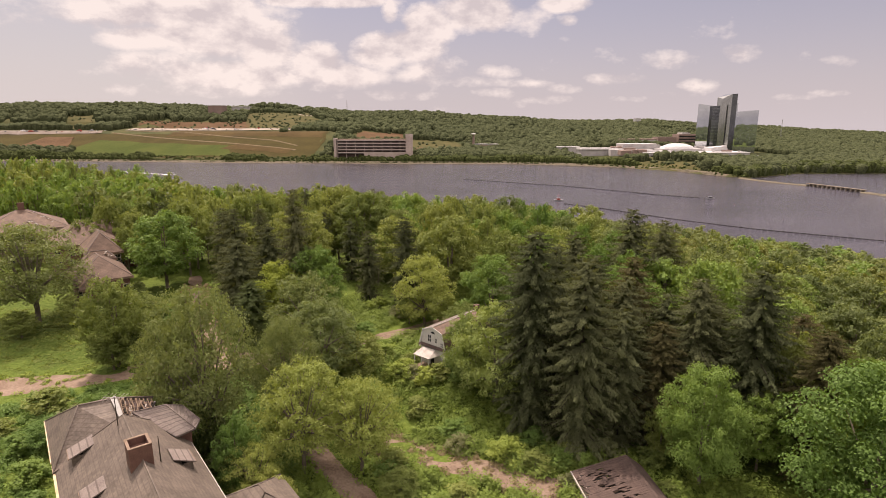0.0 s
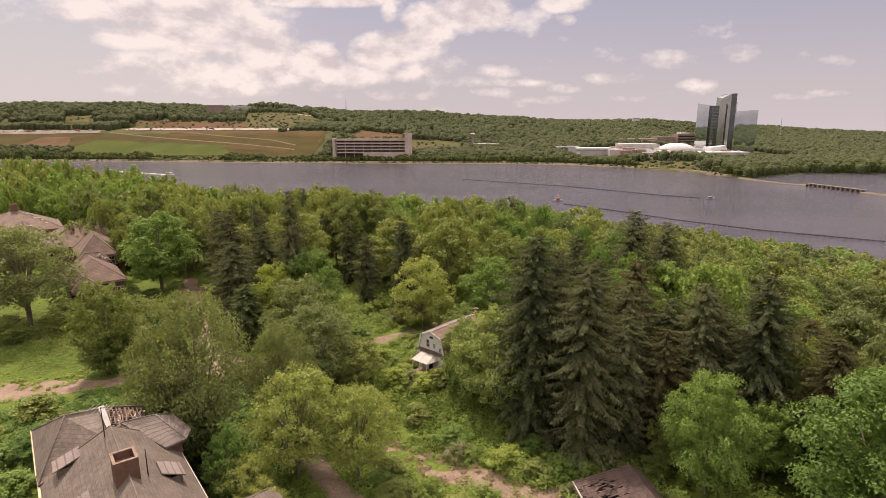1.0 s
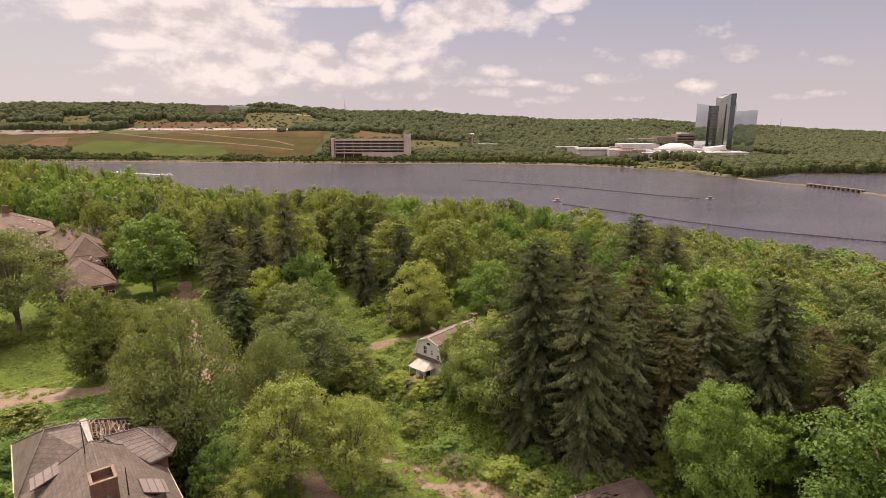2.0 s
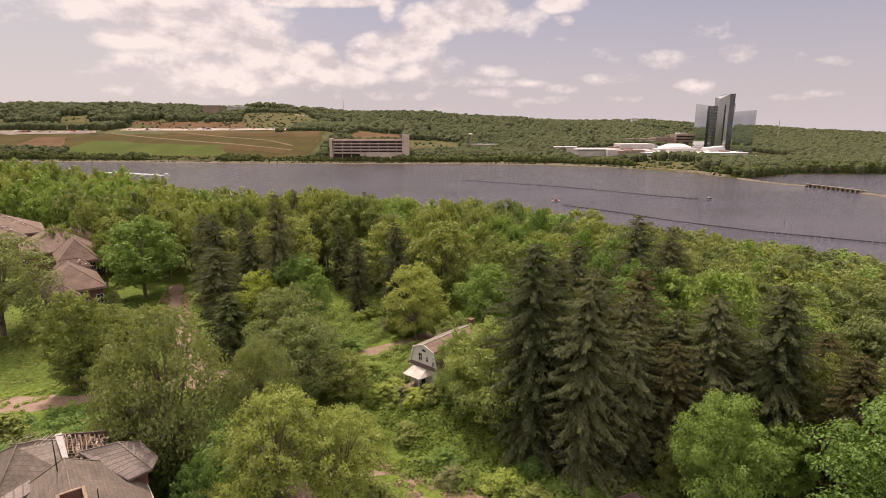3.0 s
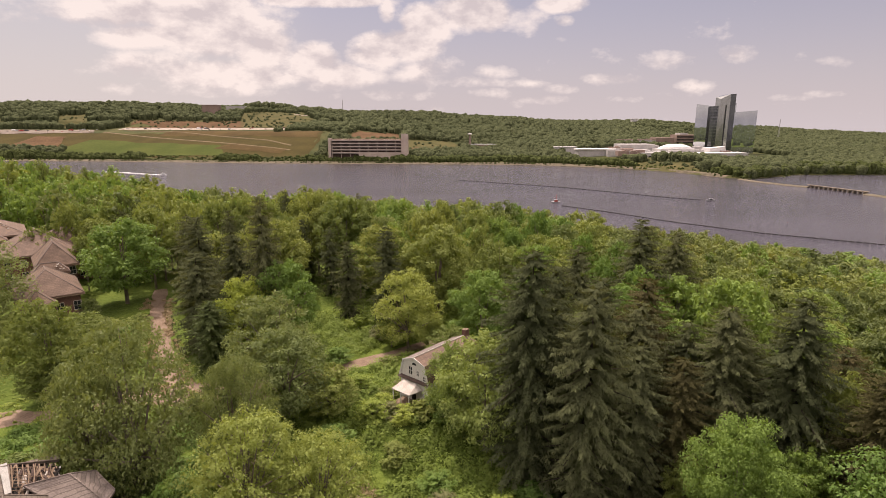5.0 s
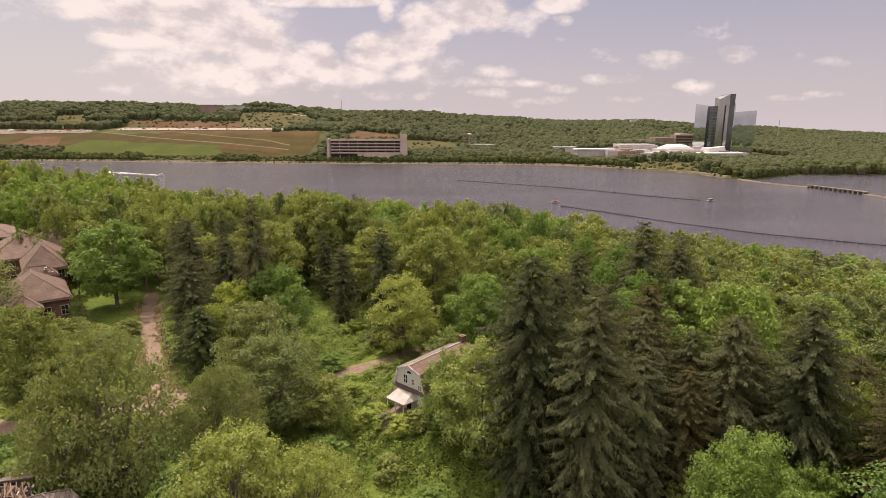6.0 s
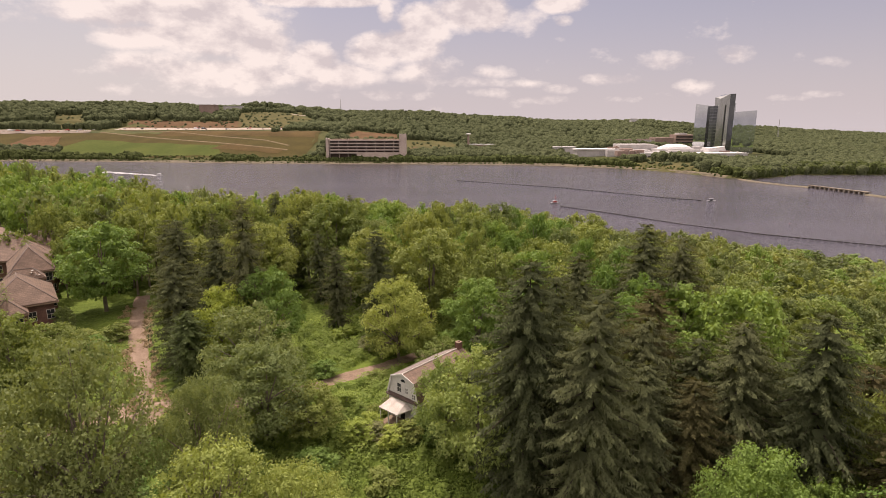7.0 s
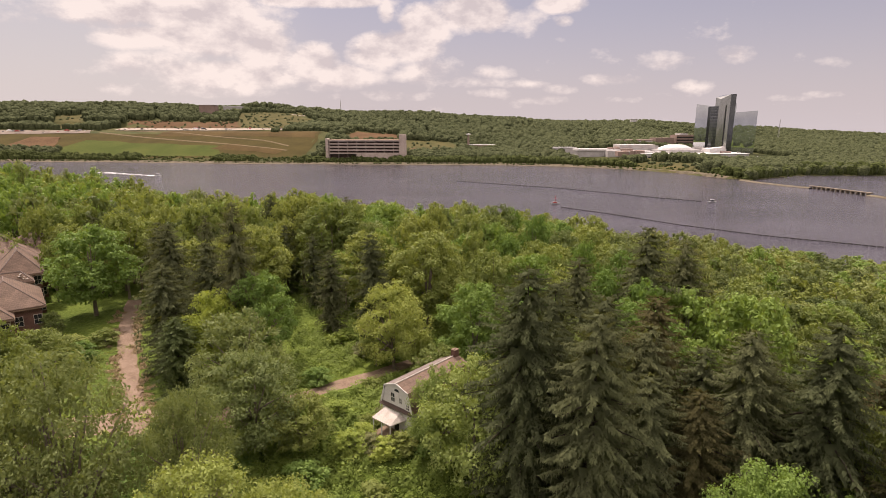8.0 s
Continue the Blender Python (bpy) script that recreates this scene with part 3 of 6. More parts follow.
def tree(kind, x, y, top, radius, mat, group="trees round the old hospital", what=""):
    """One tree: foot on the ground at x, y; its tip at the height top; crown radius in metres."""
    global count
    protos = KINDS[kind]
    z = gz(x, y) - 0.1
    h = max(1.5, top - z)
    wide = {"spruce": 0.17, "spruce_back": 0.17, "spruce_mid": 0.17, "open": 0.525, "airy": 0.525, "stemmy": 0.525}.get(kind, 0.5)
    s = radius / wide
    m = pose(x, y, z, 0, 0, (count * 137.5) % 360) @ Matrix.Diagonal((s, s, h, 1))
    ob = copy_thing(protos[count % len(protos)], m)
    count += 1
    for c in ob.children:
        if c.name.startswith("crown"):
            c.material_slots[0].link = "OBJECT"
            c.material_slots[0].material = mat
    if kind == "shrub":
        return tagged(ob, f"{WORDS[mat]} wild shrub in the undergrowth", "shrub", "wild shrubs")
    form = "spruce tree with drooping boughs" if kind.startswith("spruce") else "leafy tree with a broad uneven crown"
    tagged(ob, what or f"{WORDS[mat]} {form}", "tree", group)
    return ob


TREES = [
    # spruces beside the clearing
    ("spruce", 14, 83, 58.2, 7.4, NEEDLE), ("spruce", 20.5, 76.5, 54.9, 6.6, NEEDLE), ("spruce", 25, 88.5, 53, 6.2, NEEDLE),
    ("spruce", 33, 92, 51.8, 6.2, NEEDLE_DRY), ("spruce", 28, 80, 46, 5.8, NEEDLE), ("spruce", 40.5, 82, 50.7, 6.4, NEEDLE), ("spruce", 48.5, 79, 52.8, 6.8, NEEDLE),
    ("spruce", 34, 80, 44, 5.4, NEEDLE_DRY), ("spruce", 54, 71, 46, 5.6, NEEDLE_DRY), ("spruce_back", 42.4, 121, 56, 6.6, NEEDLE), ("spruce_back", 51, 124, 53, 5.6, NEEDLE),
    ("spruce_back", 27, 110, 53, 5.4, NEEDLE), ("spruce", 59, 84, 44, 5.4, NEEDLE_DRY),
    ("spruce_back", 20, 84, 46, 5.4, NEEDLE), ("spruce_back", 30, 86, 50, 5.6, NEEDLE), ("spruce_back", 37, 86, 47, 5.4, NEEDLE), ("spruce", 19, 91, 54, 5.6, NEEDLE), ("spruce_back", 45, 86, 46, 5.4, NEEDLE),
    # spruces behind the clearing and by the drive
    ("spruce_back", -34.7, 123, 60.5, 4.8, NEEDLE), ("spruce_back", -47.4, 120, 49.6, 5.6, NEEDLE), ("spruce_back", -10, 130, 53, 4.4, NEEDLE), ("spruce_back", -54, 137, 54, 5.2, NEEDLE),
    ("spruce_back", -44, 132, 51, 5.0, NEEDLE), ("spruce_back", -60, 145, 53, 5.0, NEEDLE), ("spruce_back", -20, 138, 48, 4.0, NEEDLE), ("spruce_back", -42, 112, 42, 4.6, LEAF_DARK),
    # leafy trees
    ("round", -78, 147, 52.2, 10.4, LEAF_BRIGHT), ("open", -4.8, 119, 46.2, 7.6, LEAF_YELLOW), ("round", -8.5, 121, 36.5, 3.6, LEAF_MID), ("round", -1.0, 120.5, 37.5, 3.8, LEAF_YELLOW), ("round", -25, 164, 56, 9.5, LEAF_MID), ("round", -34, 171, 57, 8.5, LEAF_MID), ("round", -20.5, 172, 54.0, 6.8, LEAF_MID), ("round", 1, 141, 52, 10.0, LEAF_MID),
    ("round", -30, 120, 48, 7.2, LEAF_BRIGHT), ("open", -28, 104, 46, 8.2, LEAF_OLIVE), ("open", -23, 93, 44, 8.2, LEAF_OLIVE), ("airy", -24.8, 77, 46.2, 5.6, LEAF_GREY), ("airy", -27.5, 82, 43.5, 4.6, LEAF_OLIVE),
    ("airy", -35.6, 73, 52.8, 9.2, LEAF_GREY), ("airy", -40.5, 72.5, 47.6, 5.2, LEAF_GREY), ("round", -66, 101.5, 46.0, 6.8, LEAF_MID), ("round", -66, 100, 36.0, 4.6, LEAF_MID), ("round", -61.5, 103, 34.0, 3.0, LEAF_DARK), ("airy", -95.8, 121, 53.6, 13.6, LEAF_GREY),
    ("stemmy", -20.6, 68.5, 43.2, 7.4, LEAF_YELLOW), ("stemmy", -12.4, 69.0, 40.4, 6.2, LEAF_YELLOW), ("airy", -25.2, 62, 34.5, 4.2, LEAF_YELLOW), ("round_near", 36, 68, 42.2, 6.4, LEAF_BRIGHT), ("round_near", 52, 58, 46.2, 10.2, LEAF_BRIGHT), ("open", 8.4, 86.5, 45.4, 8.0, LEAF_MAPLE), ("open", 3.7, 91, 42.2, 4.7, LEAF_MAPLE),
    ("round", -53, 50, 34.0, 5.0, LEAF_BRIGHT), ("round", -22.6, 59.6, 31.8, 3.4, LEAF_YELLOW), ("round", 10, 116, 47, 7.5, LEAF_BRIGHT), ("round", 4, 108, 38, 5.0, LEAF_MID),
    ("round_near", 61, 62, 42, 7.0, LEAF_BRIGHT), ("round", -38, 119, 45, 6.0, LEAF_LIME), ("round", -12, 150, 50, 9.0, LEAF_MID), ("round", 15, 130, 50, 8.5, LEAF_MID),
    ("round", 36, 104, 47, 8.0, LEAF_BRIGHT), ("round", -68, 116, 38.5, 5.5, LEAF_MID), ("round", -37, 71, 36, 5.0, LEAF_DARK), ("round", -60, 74, 31, 4.0, LEAF_BRIGHT),
    ("round", -40, 150, 52, 9.0, LEAF_MID), ("round", 24, 98, 44, 7.0, LEAF_MID), ("round", 46.5, 72, 36, 4.4, LEAF_BRIGHT), ("round_near", 58, 66, 41, 6.4, LEAF_BRIGHT), ("round", 53, 78, 43, 5.6, LEAF_MID), ("round", 64, 72, 41, 6.0, LEAF_BRIGHT),
    ("round", 41.5, 74, 36, 3.6, LEAF_BRIGHT), ("round", 33, 74.5, 33, 3.0, LEAF_MID), ("round", 55, 66, 40, 4.4, LEAF_LIME), ("round", -16, 92, 37.5, 5.0, LEAF_MID), ("round", -27.6, 62.6, 37.2, 3.4, LEAF_BRIGHT), ("round", -6.5, 64, 28.6, 3.2, LEAF_MID), ("round", -77.2, 131, 36.5, 2.4, LEAF_DARK), ("round", -85, 119, 36.5, 4.6, LEAF_MID), ("round", -77, 118, 35.5, 3.8, LEAF_DARK), ("round", -93, 112, 35, 4.0, LEAF_MID),
]
for row in TREES:
    tree(*row)
SHRUBS = [(-9, 92, 3.0), (-14, 86, 3.4), (-5, 84, 2.6), (2, 75.5, 2.4), (9, 73, 3.2), (13, 70.5, 2.6), (-8, 70.5, 2.8), (-4, 101, 2.4), (-12, 100, 3.0), (-18, 113, 2.8), (-8, 110, 2.2),
          (-11, 126, 2.8), (-17, 130, 3.4), (1, 79, 2.8), (17, 72.5, 2.4), (30, 65, 2.2), (-60, 78, 3.4), (-68, 84, 3.8), (-64, 72, 2.6), (-56, 80, 3.0), (-49, 84, 3.2), (-42, 88, 2.8),
          (-58, 66, 2.8), (-47, 74, 2.4), (-4, 66, 2.6), (-8.5, 68.5, 2.2), (2, 63, 2.4), (-70, 76, 2.6), (-33, 92, 3.0), (-38, 96, 2.8), (-66, 122, 3.6), (-70, 126, 3.4), (-73, 119, 3.8), (-66, 130, 3.0), (-1.5, 92.2, 2.6), (-6.4, 92.6, 2.3), (-4.0, 91.0, 2.6), (0.8, 94.2, 2.5), (2.9, 96.4, 2.6), (5.0, 98.6, 2.6), (-7.4, 94.8, 2.2), (2.4, 91.5, 2.6), (-7, 98, 1.8), (-25, 54.5, 2.6), (-33.5, 70.5, 3.4), (-36.5, 72.5, 3.6), (14, 77, 2.6), (19, 73.6, 2.4), (24, 74.5, 2.8), (31, 73, 2.6), (20.5, 71.5, 2.2), (26.5, 70.5, 2.0), (17.2, 67, 1.8)]
for n_, (x, y, r) in enumerate(SHRUBS):
    tree("shrub", x, y, gz(x, y) + r * 1.15, r, ((VINE, LEAF_BRIGHT, LEAF_MID, LEAF_SHRUB) if -20 < x < 12 else (LEAF_SHRUB, LEAF_MID, LEAF_BRIGHT, LEAF_MID))[n_ % 4])


def wooded(x, y):
    """Where the closed wood between the old hospital and the river stands."""
    if y > (322 if x < 175 else 322 - (x - 175) * 0.75):
        return False
    if x < -25 and y < 150 + max(0, (-60 - x)) * 0.25:
        return False
    if -25 <= x <= 20 and y < 148:
        return False
    if 20 < x <= 60 and y < 100:
        return False
    if x > 60 and y < 62 + (x - 60) * 0.2:
        return False
    if -160 < x < -118 and y < 206:
        return False
    return abs(x) < 34 + 0.88 * y


g = np.random.default_rng(3)
taken = [(r[1], r[2]) for r in TREES]
plan = []
MIX = [LEAF_MID, LEAF_MID, LEAF_MID, LEAF_BRIGHT, LEAF_OLIVE, LEAF_MID, LEAF_BRIGHT]
for gy in np.arange(64, 322, 8.2):
    for gx in np.arange(-290, 290, 8.2):
        x, y = gx + g.uniform(-3, 3), gy + g.uniform(-3, 3)
        if not wooded(x, y) or any((x - a) ** 2 + (y - b) ** 2 < 22 for a, b in taken):
            continue
        low = x > 55
        if low and g.uniform() < 0.28:
            continue
        z = gz(x, y)
        left = min(1.0, max(0.0, (-120 - x) / 60)) if y > 190 else 0.0
        h = g.uniform(8.5, 19) * (0.62 if x > 165 and y > 170 else 0.85 if x > 140 else 1.0) if low else g.uniform(14.5, 24.5) * (0.76 if -45 < x < 2 and y > 215 else 1.0) + (3.2 if x < -165 else 1.0) * left
        mat = (LEAF_OLIVE, LEAF_MID, LEAF_OLIVE, LEAF_MID, LEAF_GREY, LEAF_BRIGHT)[g.integers(6)] if low else MIX[g.integers(len(MIX))]
        if -112 < x < -38 and y < 215:
            mat = LEAF_DARK if g.uniform() < 0.22 else LEAF_MID
        if -20 < x < 45 and y < 230 and g.uniform() < 0.4:
            mat = LEAF_BRIGHT
        if x < -112 and g.uniform() < 0.2:
            mat = LEAF_BRIGHT
        if x > 70 and y > 150 and g.uniform() < 0.12:
            mat = LEAF_RUST
        elif low and g.uniform() < 0.2:
            mat = LEAF_DARK
        conifer = g.uniform() < (0.3 if -70 < x < -30 else 0.04 if not low else 0.02) and y < 200
        plan.append((x, y, z + h + 1.5 * conifer, g.uniform(3, 4.2) if conifer else g.uniform(4.4, 7.6), NEEDLE if conifer else mat, "spruce_mid" if conifer else "mid"))
plan.sort(key=lambda q: q[0] ** 2 * 0.5 + q[1] ** 2)
for x, y, top, r, mat, kind in plan[:230]:
    tree(kind, x, y, top, r, mat, "trees of the wood above the river")


def joined_wood(name, rows, label):
    """The remaining, uncountable trees of the wood, with trunks and leafy crowns, as one mesh."""
    mats = [LEAF_GREY, LEAF_MID, LEAF_BRIGHT, LEAF_OLIVE, LEAF_DARK, LEAF_RUST, NEEDLE, BARK]
    store = {}
    for kind in ("mid_far", "spruce_mid"):
        for p in KINDS[kind]:
            for o in p.children:
                me = o.data
                v = np.empty(len(me.vertices) * 3)
                me.vertices.foreach_get("co", v)
                q = [t for f in me.polygons for t in ([tuple(f.vertices)] if len(f.vertices) == 3 else [(f.vertices[0], f.vertices[1], f.vertices[2]), (f.vertices[0], f.vertices[2], f.vertices[3])])]
                store[(kind, KINDS[kind].index(p), o.name.split(".")[0])] = (v.reshape(-1, 3), np.array(q))
    vs, fs, ms, k = [], [], [], 0
    for i, (x, y, top, r, mat, kind) in enumerate(rows):
        kind = "mid_far" if kind == "mid" else kind
        j = i % len(KINDS[kind])
        z = gz(x, y) - 0.1
        s, h, a = r / (0.17 if kind == "spruce_mid" else 0.5), top - z, i * 2.4
        R = np.array([[math.cos(a) * s, -math.sin(a) * s, 0], [math.sin(a) * s, math.cos(a) * s, 0], [0, 0, h]])
        for what in ("crown", "trunk"):
            v, f = store[(kind, j, what)]
            vs.append(v @ R.T + np.array([x, y, z]))
            fs.append(f + k)
            k += len(v)
            ms.append(np.full(len(f), mats.index(mat if what == "crown" else BARK)))
    ob = mesh_object(name, np.concatenate(vs), np.concatenate(fs))
    for m in mats:
        ob.data.materials.append(m)
    ob.data.polygons.foreach_set("material_index", np.concatenate(ms).astype(np.int32))
    tagged(ob, label, "woods", kind="stuff")


joined_wood("river_wood", plan[230:], "dense mixed green wood reaching down to the river")
for p in PROTOS:
    for o in (*p.children, p):
        bpy.data.objects.remove(o)


def mounds(name, n, inside, leaf, mat, label, category, g, size=(0.8, 2.2), tall=(0.5, 1.8), per=150):
    """Low leafy mounds as one carpet of leaves."""
    vs, fs, k = [], [], 0
    for x, y in inside(n, g):
        r, h = g.uniform(*size), g.uniform(*tall)
        d = g.normal(size=(per, 3))
        d /= np.linalg.norm(d, axis=1, keepdims=True)
        d[:, 2] = abs(d[:, 2])
        lump = g.uniform(0.6, 1.08, (per, 1))
        pos = d * lump * np.array([r, r, h])
        pos[:, 0] += x
        pos[:, 1] += y
        pos[:, 2] += ground_z(pos[:, 0], pos[:, 1])
        core = max(8, per // 7)
        grow = np.full(per, leaf)
        grow[:core] = leaf * 2.4
        pos[:core] = (pos[:core] - np.array([x, y, 0])) * np.array([0.6, 0.6, 1]) + np.array([x, y, 0]) - np.array([0, 0, 0.3 * h])
        v, f = leaf_tris(pos, d + g.normal(size=d.shape) * 0.35 + np.array([0, 0, 0.5]), grow, grow * 0.75, g)
        vs.append(v)
        fs.append(f + k)
        k += len(v)
    return tagged(mesh_object(name, np.concatenate(vs), np.concatenate(fs), mat), label, category, kind="stuff")


def in_clearing(n, g):
    out = []
    while len(out) < n:
        x, y = g.uniform(-50, 45), g.uniform(50, 142)
        if x > 12 and y > 76 - 0.2 * (x - 12) or x < -30 and y > 70:
            continue
        on_dirt = abs((y - 77) + 0.46 * (x + 10)) < 2.8 and -12 < x < 16
        on_path = abs(y - 112.5 - 0.7 * (x + 14.6)) < 4.6 and -24 < x < 6
        in_house = -6 < x < 9 and 92 < y < 110 and abs((x + 2.5) * 10 - (y - 96) * 9) < 55
        on_track = abs(x - np.interp(y, [50, 64, 69, 75, 82, 95], [-2, -11.8, -16.6, -20.8, -25.8, -31])) < 3.4
        if on_track or on_dirt or on_path or in_house or (x < -24 and 43 < y < 74) or (x < -34 and y > 97 and y < 118):
            continue
        out.append((x, y))
    return out


mounds("vine_thicket", 1650, in_clearing, 0.19, VINE, "bright green vine thicket smothering the clearing", "undergrowth", np.random.default_rng(5), size=(0.7, 2.6), tall=(0.5, 2.7), per=160)


def by_the_house(n, g):
    out = []
    while len(out) < n:
        x, y = g.uniform(-85, -22), g.uniform(40, 96)
        s, o = 0.62 * (x + 32.9) - 0.785 * (y - 50.5), 0.785 * (x + 32.9) + 0.62 * (y - 50.5)
        if -110 < x < -36 and abs(y - np.interp(x, [-112, -92, -76, -64, -52, -36], [84, 89, 94.5, 98.5, 102, 102.5])) < 6.2:
            continue
        if abs(x - np.interp(y, [50, 64, 69, 75, 82, 95], [-2, -11.8, -16.6, -20.8, -25.8, -31])) < 3.4:
            continue
        if (-26.5 < s < 21 and -8.5 < o < 11) or y > 0.62 * (x + 100) + 72.5 and x < -50 or y > 95:
            continue
        out.append((x, y))
    return out


mounds("weeds", 800, by_the_house, 0.18, LEAF_BRIGHT, "rank bright green weeds and bushes round the old house", "undergrowth", np.random.default_rng(15), size=(0.6, 1.9), tall=(0.4, 1.9), per=170)


def dirt_edges(n, g):
    out = []
    while len(out) < n:
        x = g.uniform(-12, 20)
        side = g.choice((-1, 1))
        out.append((x, 77 - 0.46 * (x + 10) + side * (g.uniform(2.2, 3.6) if g.uniform() < 0.75 else g.uniform(0.2, 2.2))))
    return out


def drive_edges(n, g):
    y = g.uniform(102, 150, n)
    side = g.choice((-3.0, -2.3, 2.2, 2.8), n)
    return list(zip(np.interp(y, [100, 108, 117, 127, 140, 160], [-43, -48.5, -53.9, -60, -67, -76]) + side + g.normal(size=n) * 0.5, y))


mounds("verge_grass", 120, drive_edges, 0.16, DRY_GRASS, "brownish grass along the drive", "grass", np.random.default_rng(27), size=(0.5, 1.4), tall=(0.2, 0.7), per=70)
mounds("dry_grass", 150, dirt_edges, 0.15, DRY_GRASS, "rusty dry grass along the bare dirt", "grass", np.random.default_rng(25), size=(0.4, 1.1), tall=(0.2, 0.6), per=70)


def on_lawn(n, g):
    return [q for q in zip(g.uniform(-125, -60, n), g.uniform(96, 130, n)) if q[1] > np.interp(q[0], [-112, -92, -76, -60], [90, 95, 100.5, 105])]


mounds("lawn_grass", 1500, on_lawn, 0.1, LEAF_MID, "long sunlit grass of the old lawn", "grass", np.random.default_rng(35), size=(0.8, 2.2), tall=(0.1, 0.35), per=44)


def on_road(n, g):
    x = g.uniform(-105, -40, n)
    side = g.choice((-4.2, -3.2, 0.4, 3.4, 4.4), n)
    return list(zip(x, np.interp(x, [-112, -92, -76, -64, -52, -36], [84, 89, 94.5, 98.5, 102, 102.5]) + side + g.normal(size=n) * 0.7))


mounds("road_weeds", 130, on_road, 0.17, VINE, "weeds growing through the cracked road", "weeds", np.random.default_rng(45), size=(0.3, 1.3), tall=(0.2, 0.9), per=60)

# ---- roads ----
ribbon("dirt_clearing", [(-11, 77.5), (-7, 75.5), (0, 73), (8, 69.5), (16, 65.5), (22, 61)], 6.8, SOIL, "bare pinkish dirt patch between the bushes", "dirt")
ribbon("dirt_track", [(-31, 95), (-25.8, 82), (-20.8, 75), (-16.6, 69), (-11.8, 64), (-5, 55)], 4.4, SOIL, "narrow bare dirt track under the trees", "dirt track")
ribbon("path", [(-26, 104), (-18, 109.5), (-14.6, 112.2), (-8, 117), (0, 124), (6, 132)], 4.0, SOIL, "pale worn path behind the cottage", "path")
ribbon("road", [(-112, 84), (-92, 89), (-76, 94.5), (-64, 98.5), (-52, 102), (-40, 102.5), (-26, 104)], 9.0, SOIL, "cracked pinkish old road", "road")
ribbon("drive", [(-43, 100), (-48.5, 108), (-53.9, 117), (-60, 127), (-67, 140), (-76, 160)], 3.7, SOIL, "pinkish drive between lawn and trees", "road", 0.07)

# ---- far woods ----


def inside(x, y, poly):
    """Whether a place lies inside a plan outline."""
    odd = False
    for (x0, y0), (x1, y1) in zip(poly, poly[1:] + poly[:1]):
        if (y0 > y) != (y1 > y) and x < x0 + (y - y0) * (x1 - x0) / (y1 - y0):
            odd = not odd
    return odd


# open land on the far slopes: outline, share of the trees that still stand there
OPEN_LAND = [
    ([(-1330, 1525), (-925, 1505), (-960, 1618), (-1340, 1660)], 0.03),      # lorry park
    ([(-940, 1578), (-395, 1500), (-415, 1600), (-940, 1690)], 0.0),         # long car park
    ([(-940, 1690), (-560, 1600), (-590, 1728), (-930, 1745)], 0.22),        # planted earth above it
    ([(-575, 1600), (-385, 1600), (-370, 1720), (-440, 1890), (-640, 1860)], 0.34),   # grassy hillside
    ([(-1115, 1655), (-1020, 1650), (-1105, 1800), (-1200, 1805)], 0.15),    # earth mound
    ([(-425, 1770), (-285, 1728), (-285, 1752), (-425, 1800)], 0.0),         # grass road
    ([(-105, 1500), (50, 1470), (60, 1320), (-85, 1325)], 0.08),             # dry field by the garage
    ([(-250, 1480), (-90, 1470), (-100, 1575), (-225, 1615)], 0.04),         # bare soil behind the garage
    ([(-255, 1190), (-55, 1180), (-55, 1290), (-250, 1300)], 0.0),           # the garage itself
    ([(285, 1085), (735, 1085), (735, 1345), (285, 1345)], 0.0),             # the halls
    ([(345, 1000), (420, 900), (470, 985), (400, 1085)], 0.35),              # meadow by the railway
    ([(130, 1325), (240, 1325), (240, 1350), (130, 1350)], 0.0),
    ([(-1085, 1400), (-935, 1395), (-935, 1505), (-1080, 1510)], 0.04),      # orange bank
]


def far_wood(n, g):
    """Crowns over the far hills: place, size, height of the foliage above the ground."""
    out = []
    while len(out) < n:
        u = g.uniform(-0.95, 0.95)
        crest = float(np.interp(u, [-1, 0.1, 0.4, 1], [2000, 2000, 2700, 2900]))
        y = g.uniform(800, crest + 50)
        x = u * y
        d = y - float(np.interp(x, SHORE_X, SHORE_Y))
        if d < 50 and x < 452 or d < 2:
            continue
        if x < -270 and d < 300 and not (x < -900 and d < 105) and not (x > -420 and d > 255 + (x + 420) * 1.25):
            continue
        keep = [k for poly, k in OPEN_LAND if inside(x, y, poly)]
        if keep and g.uniform() > min(keep):
            continue
        if y > 1750 and g.uniform() < 0.25:
            continue
        young = noise.noise(Vector((x * 0.006, y * 0.006, 2.0)))
        big = (4.3 + 4.2 * g.uniform() ** 1.6 + 1.2 * young) * (1 if y < 1500 else 1.22)
        tall = 7.0 + 5.0 * young
        if -1230 < x < -860 and 1545 < y < 1850:
            tall += 6.0
        if keep:
            big, tall = g.uniform(2.2, 4.2), 1.5
        if -770 < x < -520 and y > 1930:
            tall += 7.0 * (-640 < x < -520)
        out.append((x, y, big, max(2.0, tall)))
    return out


